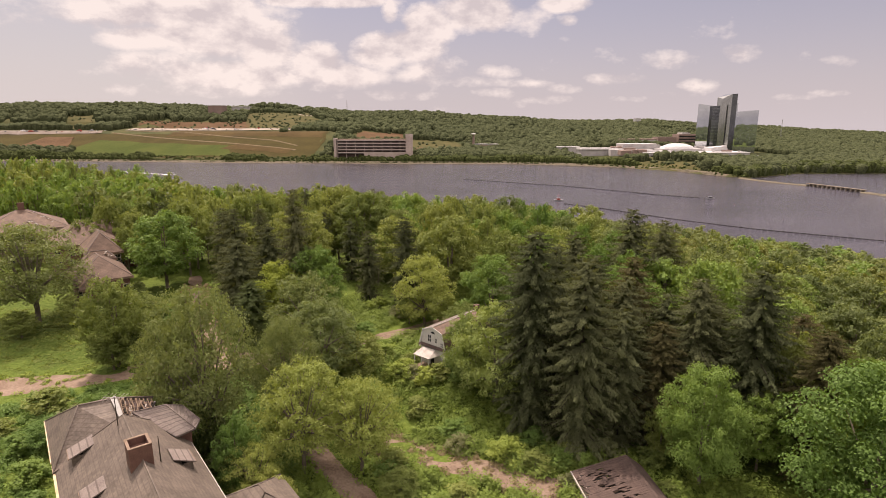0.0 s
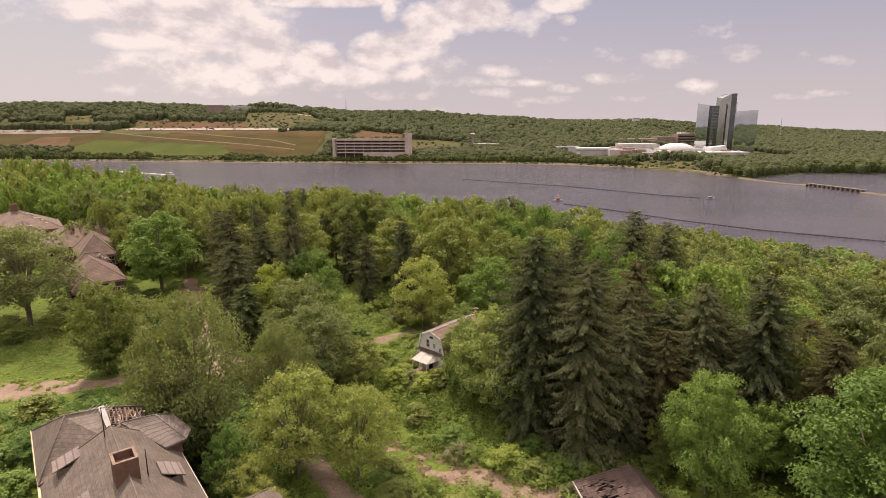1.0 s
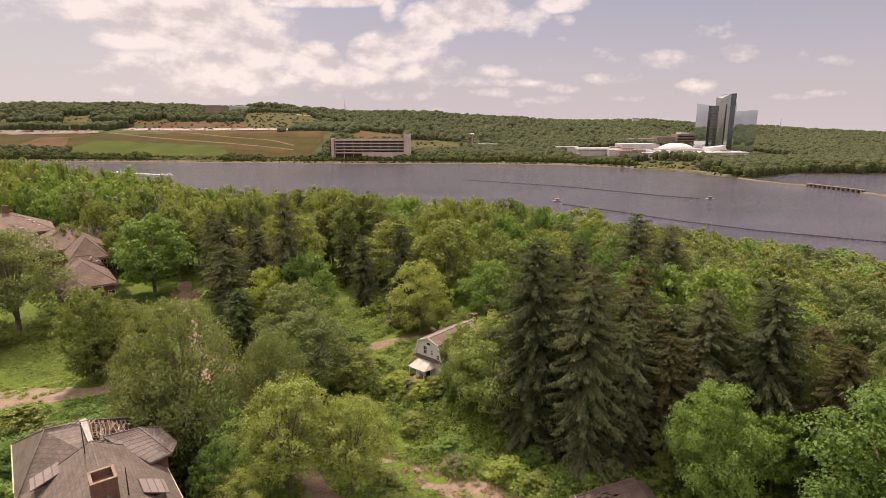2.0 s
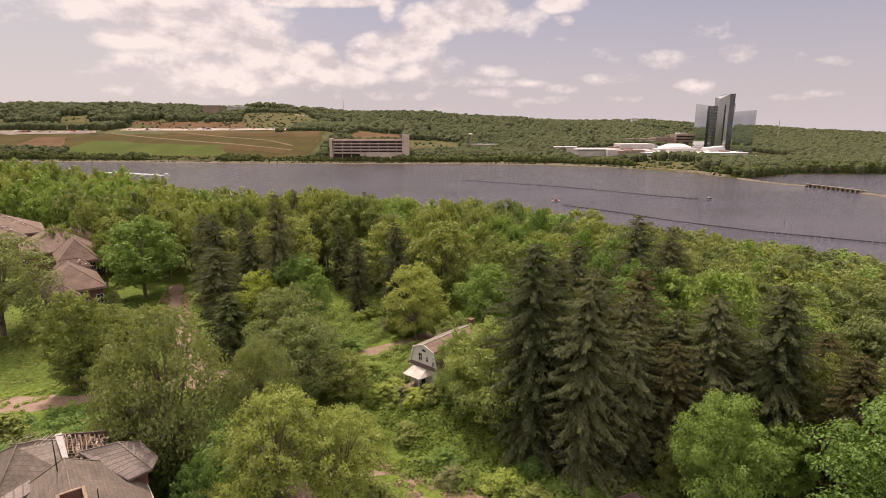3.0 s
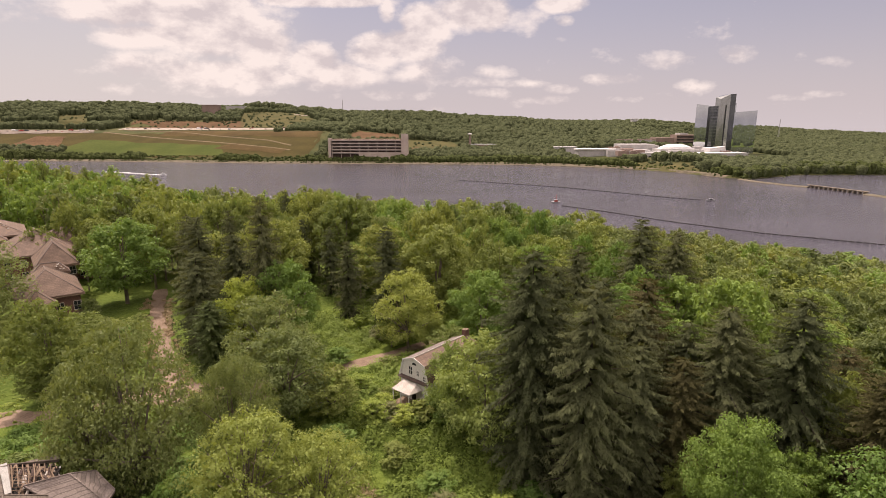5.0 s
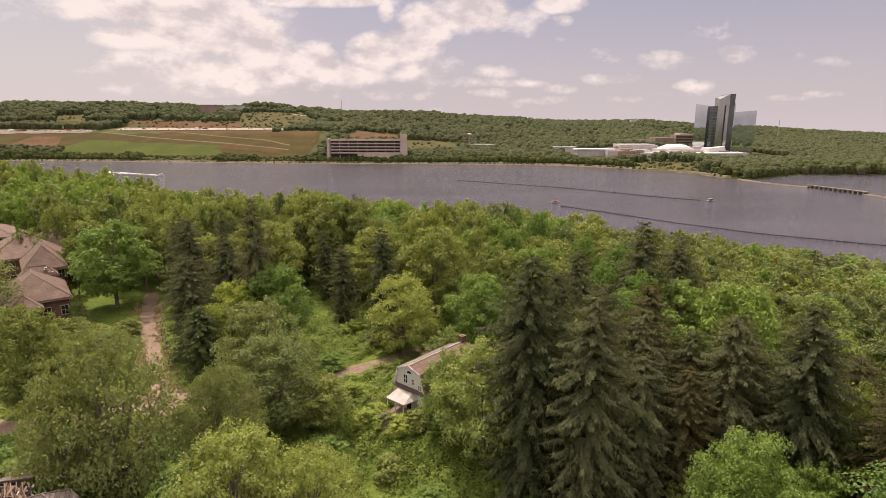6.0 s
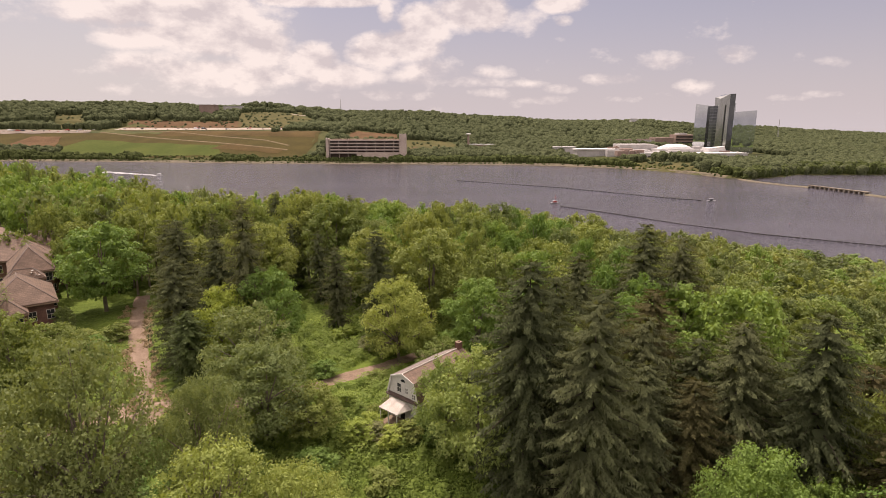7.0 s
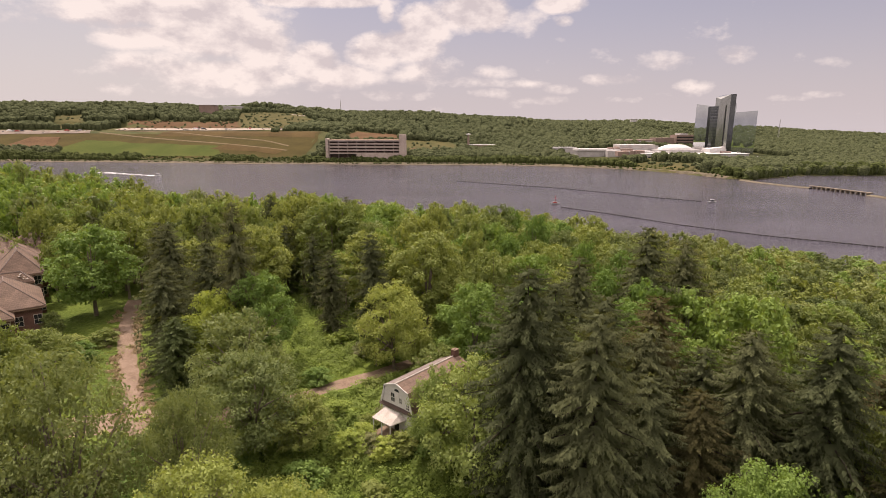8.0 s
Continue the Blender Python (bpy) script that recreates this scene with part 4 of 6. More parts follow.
def canopy(name, places, mat, label, g):
    """Many rough crowns, each an uneven dome with a skirt of lower foliage, as one wood."""
    ring = [(0.62, 0.80), (1.05, 0.15), (0.86, -0.75)]
    n = 5
    unit = [(0, 0, 1.0)] + [(r * math.cos(2 * math.pi * (k + 0.5 * j) / n), r * math.sin(2 * math.pi * (k + 0.5 * j) / n), z) for j, (r, z) in enumerate(ring) for k in range(n)]
    unit = np.array(unit)
    face = [(0, 1 + k, 1 + (k + 1) % n) for k in range(n)]
    for j in range(2):
        for k in range(n):
            a, b, c, d = 1 + j * n + k, 1 + j * n + (k + 1) % n, 1 + (j + 1) * n + k, 1 + (j + 1) * n + (k + 1) % n
            face += [(a, c, b), (b, c, d)]
    face = np.array(face)
    P = np.array(places)
    z = ground_z(P[:, 0], P[:, 1])
    size = P[:, 2]
    v = unit[None] * size[:, None, None] * g.uniform(0.76, 1.24, (len(P), len(unit), 1))
    v[:, :, 2] *= g.uniform(0.6, 1.0, (len(P), 1))
    v[:, -n:, 2] -= P[:, 3, None] * 0.75
    v[:, :, 0] += P[:, 0, None]
    v[:, :, 1] += P[:, 1, None]
    v[:, :, 2] += (z + P[:, 3])[:, None]
    f = face[None] + (np.arange(len(P)) * len(unit))[:, None, None]
    return tagged(mesh_object(name, v.reshape(-1, 3), f.reshape(-1, 3), mat, smooth=True), label, "woods", kind="stuff")


def back_wood(n, g):
    """The unseen wood on the rise behind the camera, which closes the place and fills the tower's reflection."""
    return [(g.uniform(-1500, 1700), g.uniform(-1100, -70), g.uniform(13, 19), 9.0) for k in range(n)]


def side_wood(n, g):
    """Unseen wood along the near bank downstream and up on the flanks, added for the tower glass to mirror."""
    out = []
    while len(out) < n:
        x, y = g.uniform(-700, 1100), g.uniform(-80, 318)
        if abs(x) > 74 + 0.95 * max(y, 0) and gz(x, y) > 1.5:
            out.append((x, y, g.uniform(8, 12), 8.0))
    return out


# out of view; dark leaves chosen to darken the tower's mirrored lower half
canopy("back_woods", back_wood(2800, np.random.default_rng(19)) + side_wood(1500, np.random.default_rng(22)), LEAF_DARK, "unseen dark green woods inland and on the flanks, mirrored in the tower", np.random.default_rng(20))
canopy("far_woods", far_wood(17500, np.random.default_rng(9)), FAR_LEAF, "dense green woods over the hills across the river", np.random.default_rng(10))


BELT_X = [-1100, -1000, -940, -900, -760, -740, -715, -680, -660, -500, -480, -400, -380, -300, -280, -60, -40, 150, 350, 372, 430, 440, 700, 900]
BELT_H = [15, 15, 13, 9, 9, 3, 10, 9, 2, 2, 7, 7, 2, 3, 6, 10, 9, 11, 10, 1, 2, 12, 13, 12]


def shore_wood(n, g):
    """The belt of trees along the far shore: place, size, height of the foliage above the ground."""
    out = []
    while len(out) < n:
        x = g.uniform(-1090, 890)
        h = float(np.interp(x, BELT_X, BELT_H)) * (1 + 0.5 * noise.noise(Vector((x * 0.02, 3.3, 0))))
        if g.uniform() > 0.25 + h * 0.09:
            continue
        d = 18 + 30 * g.uniform() ** 1.2
        if g.uniform() < 0.12:
            d, h = g.uniform(3.5, 7.5), g.uniform(0.8, 2.0)
        if x >= 455:
            d -= 14
        big = min(4.6, 1.5 + 0.28 * h) * g.uniform(0.65, 1.25)
        out.append((x, float(np.interp(x, SHORE_X, SHORE_Y)) + d, big, max(0.8, h * g.uniform(0.25, 0.8))))
    return out


canopy("shore_woods", shore_wood(3200, np.random.default_rng(29)), SHORE_LEAF, "belt of dark green trees along the far shore", np.random.default_rng(30))
# ---- buildings ----


def frame_of(x, y, z, ax, ay):
    """A local frame: origin, with its x axis along (ax, ay)."""
    return pose(x, y, z, 0, 0, math.degrees(math.atan2(ay, ax)))


def hip_planes(x0, x1, y0, y1, eave, ridge, hip=None):
    """The four slopes of a hip roof whose ridge runs along the longer side."""
    if y1 - y0 > x1 - x0:
        return [[(-q[1], q[0], q[2]) for q in pl] for pl in hip_planes(y0, y1, -x1, -x0, eave, ridge, hip)]
    h = (y1 - y0) / 2 if hip is None else hip
    ym = (y0 + y1) / 2
    a, b = (x0 + h, ym, ridge), (x1 - h, ym, ridge)
    return [[(x0, y0, eave), (x1, y0, eave), b, a], [(x1, y1, eave), (x0, y1, eave), a, b], [(x0, y1, eave), (x0, y0, eave), a], [(x1, y0, eave), (x1, y1, eave), b]]


def roof_part(name, planes, mat, parent, thick=0.25, label=""):
    """The slopes of a roof, each a plate of its own; returns the first."""
    made = []
    for q in planes:
        bm = bmesh.new()
        slab(bm, q, thick)
        made.append(part(name, bm, mat, parent, label))
    return made[0]


def ridge_caps(planes, mat, parent, r=0.08):
    """Rolls along the upper edges of the slopes."""
    seen, parts = set(), []
    for q in planes:
        low = min(c[2] for c in q)
        for a, b in zip(q, q[1:] + q[:1]):
            if max(a[2], b[2]) < low + 0.3:
                continue
            key = tuple(sorted((tuple(round(c, 1) for c in a), tuple(round(c, 1) for c in b))))
            if key in seen:
                continue
            seen.add(key)
            parts.append(([tuple(a), tuple((Vector(a) + Vector(b)) / 2), tuple(b)], [r, r, r], 6))
    v, f = tubes(parts)
    mesh_object("ridge_cap", v, f, mat, parent, smooth=True)


def window(x, y, z, along, w, h, parent, frame_mat, out=0.06):
    """A sash window on a wall; along: the wall's direction in the local plan; x, y: its middle, z: its sill."""
    a = Vector((*along, 0)).normalized()
    n = Vector((a.y, -a.x, 0))
    m = Matrix((( a.x, n.x, 0, x), (a.y, n.y, 0, y), (0, 0, 1, z), (0, 0, 0, 1)))

    def at(bm):
        bmesh.ops.transform(bm, matrix=m, verts=bm.verts)
        bmesh.ops.recalc_face_normals(bm, faces=bm.faces)
        return bm
    fr = part("window_frame", at(boxes((-w / 2, w / 2, -0.1, out, -0.12, 0.0), (-w / 2, w / 2, -0.1, out, h, h + 0.12), (-w / 2 - 0.1, -w / 2, -0.1, out, -0.12, h + 0.12),
                                       (w / 2, w / 2 + 0.1, -0.1, out, -0.12, h + 0.12), (-w / 2, w / 2, -0.1, out * 0.7, h / 2 - 0.04, h / 2 + 0.04), (-0.03, 0.03, -0.1, out * 0.7, 0, h))), frame_mat, parent)
    part("pane", at(boxes((-w / 2, w / 2, -0.1, out * 0.3, 0, h))), PANE, fr)
    return fr


def chimney(x, y, z0, z1, lx, ly, parent, mat=None):
    t = 0.24
    hx, hy = lx / 2, ly / 2
    st = part("chimney", boxes((x - hx, x + hx, y - hy, y - hy + t, z0, z1), (x - hx, x + hx, y + hy - t, y + hy, z0, z1),
                               (x - hx, x - hx + t, y - hy + t, y + hy - t, z0, z1), (x + hx - t, x + hx, y - hy + t, y + hy - t, z0, z1),
                               (x - hx + t, x + hx - t, y - hy + t, y + hy - t, z0, z1 - 0.7)), mat or BRICK_RED, parent, "red brick chimney with an open top")
    part("chimney_cap", boxes((x - hx - 0.04, x + hx + 0.04, y - hy - 0.04, y - hy + t, z1, z1 + 0.09), (x - hx - 0.04, x + hx + 0.04, y + hy - t, y + hy + 0.04, z1, z1 + 0.09),
                              (x - hx - 0.04, x - hx + t, y - hy + t, y + hy - t, z1, z1 + 0.09), (x + hx - t, x + hx + 0.04, y - hy + t, y + hy - t, z1, z1 + 0.09), bevel=0.02), SOIL, st, "crumbling mortar cap")
    return st


def dormer(x, y, z, lx, ly, face, parent):
    """A small shed dormer on a slope that falls towards face (+1 or -1 along y): nearly level plate, cheeks and a
    near-black block for the shaded opening.
    """
    f = face
    bm = bmesh.new()
    slab(bm, [(x - lx / 2, y, z + 0.9), (x + lx / 2, y, z + 0.9), (x + lx / 2, y + f * ly, z - 0.1), (x - lx / 2, y + f * ly, z - 0.1)], 0.14)
    bmesh.ops.recalc_face_normals(bm, faces=bm.faces)
    d = part("dormer", bm, TILE_GREY, parent, "shed dormer with a tiled lid")
    y0, y1 = sorted((y + f * (ly - 0.25), y + f * 0.2))
    part("cheek", boxes((x - lx / 2 + 0.15, x - lx / 2 + 0.3, y0, y1, z - 2.0, z - 0.12), (x + lx / 2 - 0.3, x + lx / 2 - 0.15, y0, y1, z - 2.0, z - 0.12)), SLATE, d)
    # solid block coloured near-black for the shade inside the dormer
    part("opening", boxes((x - lx / 2 + 0.3, x + lx / 2 - 0.3, y0 + 0.1, y1 - 0.1, z - 2.0, z - 0.2)), DARK, d, "dormer opening, its shade put in as a near-black block")
    part("fascia", boxes((x - lx / 2, x + lx / 2, min(y + f * ly, y + f * (ly + 0.06)), max(y + f * ly, y + f * (ly + 0.06)), z - 0.28, z - 0.1)), RAFTER, d)


def antenna(x, y, z, h, arms, parent, turn=0.3):
    """An old roof aerial: a dark mast and, where arms are given, a boom with rods."""
    v, f = tube_rings([(x, y, z), (x, y, z + h * 0.5), (x + 0.05, y, z + h)], [0.07, 0.06, 0.04], 6)
    mast_ = mesh_object("antenna", v, f, BARK_DARK, parent)
    if arms:
        ca, sa = math.cos(turn), math.sin(turn)
        rods = [([(x - 1.2 * ca, y - 1.2 * sa, z + h - 0.1), (x, y, z + h - 0.1), (x + 1.2 * ca, y + 1.2 * sa, z + h - 0.1)], [0.025] * 3, 4)]
        for k in range(arms):
            e = -1.1 + 2.2 * k / (arms - 1)
            w = 1.1 - 0.25 * k / arms
            c = (x + e * ca, y + e * sa, z + h - 0.08)
            rods.append(([(c[0] + sa * w, c[1] - ca * w, c[2]), c, (c[0] - sa * w, c[1] + ca * w, c[2])], [0.011] * 3, 4))
        v, f = tubes(rods)
        mesh_object("aerial_rods", v, f, BLEACHED, mast_)
    return mast_


TILE_GREY = surface("grey_brown_tile", (0.133, 0.104, 0.090), (0.194, 0.158, 0.137), 0.4, 6.0, 0.8, 0.5, 0.04)
TIN = surface("dull_tin", (0.2, 0.195, 0.18), (0.29, 0.28, 0.26), 1.2, 9.0, 0.7, 0.3, 0.02)
ROTTEN = surface("rotten_brown_shingle", (0.048, 0.032, 0.026), (0.088, 0.058, 0.047), 0.6, 6.0, 0.85, 0.6, 0.05)

BLEACHED = surface("bleached_boards", (0.28, 0.25, 0.22), (0.42, 0.38, 0.34), 1.2, 9.0, 0.85, 0.3, 0.02)


def rows_of_tiles(m, size, rowh, strength=0.5):
    """Lays courses into a roof material: grooves along the height, and joints."""
    nt = m.node_tree
    p = nt.nodes["Principled BSDF"]
    t, mpn = nt.nodes.new("ShaderNodeTexCoord"), nt.nodes.new("ShaderNodeMapping")
    br = nt.nodes.new("ShaderNodeTexBrick")
    mpn.inputs["Rotation"].default_value = (radians(90), 0, 0)
    nt.links.new(t.outputs["Object"], mpn.inputs[0])
    nt.links.new(mpn.outputs[0], br.inputs["Vector"])
    br.inputs["Scale"].default_value, br.inputs["Brick Width"].default_value, br.inputs["Row Height"].default_value = 1.0, size, rowh
    br.inputs["Mortar Size"].default_value = 0.03
    br.inputs["Color1"].default_value, br.inputs["Color2"].default_value, br.inputs["Mortar"].default_value = (1, 1, 1, 1), (0.72, 0.72, 0.74, 1), (0.5, 0.48, 0.46, 1)
    old = p.inputs["Base Color"].links[0].from_socket
    nt.links.new(mixed(nt, strength, old, mixed(nt, 1.0, old, br.outputs["Color"], "MULTIPLY")), p.inputs["Base Color"])


rows_of_tiles(SLATE, 0.6, 0.36, 0.6)
rows_of_tiles(TILE_GREY, 3.0, 0.3, 0.9)
rows_of_tiles(TILE_BROWN, 0.6, 0.3, 0.6)
rows_of_tiles(ROTTEN, 0.5, 0.3, 0.25)
rows_of_tiles(BRICK_RED, 0.24, 0.08, 0.6)


# the old doctors' house with the broken slate roof
def slate_house():
    h = empty("slate_roofed_house", frame_of(-32.9, 50.5, 25.0, 0.62, -0.785))
    part("wall", boxes((-12.5, 19, -6.4, 5.9, -1, 10.1), (-24.8, -13.2, -6.6, 3.2, -1, 9.6), (-12.4, -8.2, 3.4, 7.0, -1, 11.9)), BRICK_RED, h, "red brick walls")
    main = [[(-13, -7.2, 10), (20, -7.2, 10), (13.2, -0.2, 16.85), (-7.2, -0.2, 16.6)], [(20, 6.8, 10), (-13, 6.8, 10), (-7.2, -0.2, 16.6), (13.2, -0.2, 16.85)],
            [(-13, 6.8, 10), (-13, -7.2, 10), (-7.2, -0.2, 16.6)], [(20, -7.2, 10), (20, 6.8, 10), (13.2, -0.2, 16.85)]]
    r = roof_part("roof", main, SLATE, h, label="weathered grey-brown slate hip roof")
    ridge_caps(main, SLATE, r)
    back = [[(-25.6, -7.4, 10.1), (-11, -7.4, 10.1), (-15.3, -3.9, 15.6)], [(-11, -7.4, 10.1), (-9.0, 0.2, 13.8), (-14.5, 0.2, 15.6), (-15.3, -3.9, 15.6)],
            [(-25.6, 4.6, 9.6), (-25.6, -7.4, 10.1), (-15.3, -3.9, 15.6), (-14.9, -0.2, 15.6), (-15.4, 4.3, 14.1)]]
    r = roof_part("roof", back, SLATE, h, label="slate roof of the rear wing")
    ridge_caps(back, SLATE, r)
    wing = [[(-11.2, 1.2, 14.7), (-6.9, 4.9, 12.0), (-7.7, 7.4, 11.9), (-10.9, 4.9, 14.6)], [(-7.7, 7.4, 11.9), (-9.4, 8.4, 12.0), (-12.9, 7.2, 12.9), (-10.9, 4.9, 14.6)],
            [(-13.2, 2.4, 13.2), (-11.2, 1.2, 14.7), (-10.9, 4.9, 14.6), (-12.9, 7.2, 12.9)]]
    r = roof_part("roof", wing, TILE_GREY, h, label="ribbed tile roof of the side wing")
    ridge_caps(wing, TILE_GREY, r)
    # the stripped bay: bare rafters, fallen boards, dark attic
    bm = bmesh.new()
    slab(bm, [(-14.8, -0.1, 15.0), (-10.4, 0.0, 13.6), (-12.0, 4.0, 12.6), (-15.2, 4.1, 13.5)], 0.3)
    part("attic_floor", bm, ROTTEN, h, "dark exposed attic")
    bm = bmesh.new()
    slab(bm, [(-14.9, -0.55, 15.72), (-10.6, -0.25, 14.75), (-10.7, 0.25, 14.7), (-15.0, 0.1, 15.72)], 0.06)
    part("flashing", bm, TIN, h, "pale bent flashing strip")
    gg = random.Random(4)
    for k in range(9):
        o = 0.4 + k * 0.44
        end = -11.2 - gg.uniform(0, 1.6) * (gg.random() < 0.6) - 0.35 * o
        top = 15.6 - 0.36 * o
        v, f = tube_rings([(-14.7, o, top), ((-14.7 + end) / 2, o, top - (end + 14.7) * 0.13), (end, o + gg.uniform(-0.3, 0.3), top - (end + 14.7) * 0.28)], [0.06] * 3, 4)
        mesh_object("rafter", v, f, RAFTER, h)
    for k in range(8):
        x = -14.4 + k * 0.45
        z = 15.5 - (x + 14.7) * 0.26
        e = gg.uniform(0.9, 3.2)
        v, f = tube_rings([(x, 0.1, z), (x, 0.5, z - 0.16), (x + gg.uniform(-0.1, 0.1), e, z - 0.36 * e)], [0.035] * 3, 4)
        mesh_object("batten", v, f, RAFTER, h)
    for k in range(230):
        x, o = gg.uniform(-14.8, -11.0), gg.uniform(0.2, 4.0)
        x -= 0.3 * o * (x > -13)
        z = 15.35 - 0.36 * o - (x + 14.7) * 0.28
        L, w = gg.uniform(0.3, 1.0), gg.uniform(0.05, 0.16)
        b = part("board", boxes((-L, L, -w, w, -0.02, 0.03)), (RAFTER, ROTTEN, DARK, RAFTER, ROTTEN, ROTTEN, RAFTER, DARK, BLEACHED)[k % 9], h)
        b.matrix_basis = Matrix.Translation((x, o, z - gg.uniform(0, 0.5))) @ Euler((gg.uniform(-0.4, 0.4), 0.38 + gg.uniform(-0.2, 0.2), gg.gauss(0, 0.45))).to_matrix().to_4x4()
    chimney(3.2, -0.3, 13.5, 18.2, 2.3, 2.1, h)
    dormer(-9.2, -3.2, 12.85, 2.5, 2.6, -1, h)
    dormer(0.8, -3.0, 13.0, 2.6, 2.6, -1, h)
    dormer(-0.2, 3.0, 12.9, 2.8, 2.2, 1, h)
    antenna(-6.2, -0.9, 14.9, 4.6, 6, h, 0.9)
    antenna(2.6, 1.6, 14.5, 3.4, 0, h)
    part("gutter", boxes((-13, 20, -7.45, -7.2, 9.7, 9.95)), PAINT_YELLOW, h, "peeling ochre eaves board")
    part("gutter", boxes((-25.8, -13.5, -7.52, -7.4, 9.85, 10.05)), PAINT_YELLOW, h, "peeling white eaves board")
    part("gutter", boxes((-10, 20, 6.8, 6.9, 9.82, 9.95)), BLEACHED, h, "dull metal gutter")
    part("gutter", boxes((-25.85, -25.65, -7.4, -1.0, 9.6, 9.9)), BLEACHED, h)
    bm = bmesh.new()
    slab(bm, [(-9, -9.9, 7.2), (1, -9.9, 7.2), (1, -6.5, 8.4), (-9, -6.5, 8.4)], 0.2)
    pr = part("porch_roof", bm, METAL, h, "rusty metal porch roof")
    for x in (-8.6, -4, 0.6):
        part("porch_post", boxes((x - 0.1, x + 0.1, -9.7, -9.5, -1, 7.0), bevel=0.02), PAINT_YELLOW, pr)
    for z in (1.2, 5.6):
        for x in (-22, -17, -10, -5, 0, 5, 10, 15):
            wd = window(x, -6.6 if x < -12 else -6.4, z, (1, 0), 1.1, 2.0, h, PAINT_WHITE)
        for x in (-7, -2, 3, 8, 13):
            window(x, 5.9, z, (-1, 0), 1.1, 2.0, h, PAINT_WHITE)
    return tagged(h, "derelict brick house with a broken slate hip roof and dormers", "house")


slate_house()


def low_roof_house():
    h = empty("outbuilding", frame_of(-21.6, 54.3, 25, 0.62, -0.785))
    part("wall", boxes((-4.5, 4.5, -3.6, 3.6, -1, 5.6)), BRICK_RED, h)
    pl = hip_planes(-5, 5, -4.1, 4.1, 5.6, 8.2)
    r = roof_part("roof", pl, SLATE, h)
    ridge_caps(pl, SLATE, r)
    tagged(h, "brick outbuilding with a grey-brown hip roof", "house")


low_roof_house()


def shed():
    s = empty("collapsing_shed", frame_of(22.7, 68.4, 23.2, 0.12, -0.99))
    part("wall", boxes((0.4, 13, -4.6, 4.6, -0.6, 3.0)), BLEACHED, s, "dirty pale board walls")
    # near-black slab added under the holed slope, standing for the shade inside
    part("loft", boxes((0.5, 12.9, -4.4, 4.4, 2.6, 3.1)), DARK, s)
    # the holed slope: courses of narrow strips with gaps where the cover fell in
    gg = random.Random(8)
    n = 66
    for k in range(n):
        x0, x1 = 13.4 * k / n, 13.4 * (k + 1) / n
        cuts = [0.0]
        if 5 < k < 52:
            c = 0.22 + 0.0074 * k + gg.uniform(-0.13, 0.13)
            if gg.random() < 0.78:
                cuts += [c, c + gg.uniform(0.04, 0.16)]
            if gg.random() < 0.4:
                cuts += [cuts[-1] + 0.08, min(0.95, cuts[-1] + 0.16)]
        if 8 < k < 36 and gg.random() < 0.75:
            cuts[0] = gg.uniform(0, 0.08)
        cuts.append(1.0)
        for a, b in zip(cuts[::2], cuts[1::2]):
            ya, yb = -5.2 + 8.0 * a, -5.2 + 8.0 * b
            za, zb = 2.9 + 2.0 * a, 2.9 + 2.0 * b
            sg = gg.uniform(-0.025, 0.015)
            bm = bmesh.new()
            slab(bm, [(x0, ya, za + sg), (x1 - 0.01, ya, za + sg), (x1 - 0.01, yb, zb + sg), (x0, yb, zb + sg)], 0.1)
            part("shingle_strip", bm, ROTTEN, s)
    bm = bmesh.new()
    slab(bm, [(0, 2.8, 4.9), (13.4, 2.8, 4.9), (13.4, 5.3, 2.9), (0, 5.3, 2.9)], 0.12)
    r = part("roof", bm, ROTTEN, s, "brown shingle roof slope")
    for k in range(14):
        x = 0.4 + k * 0.95
        v, f = tube_rings([(x, -5.0, 2.72), (x, -1.2, 3.7), (x, 2.8, 4.72)], [0.07] * 3, 4)
        mesh_object("rafter", v, f, RAFTER, r)
    part("eaves_board", boxes((0, 13.4, -5.35, -5.2, 2.65, 2.9)), BLEACHED, s)
    tagged(s, "collapsing pale shed with a holed brown shingle roof", "shed")


shed()


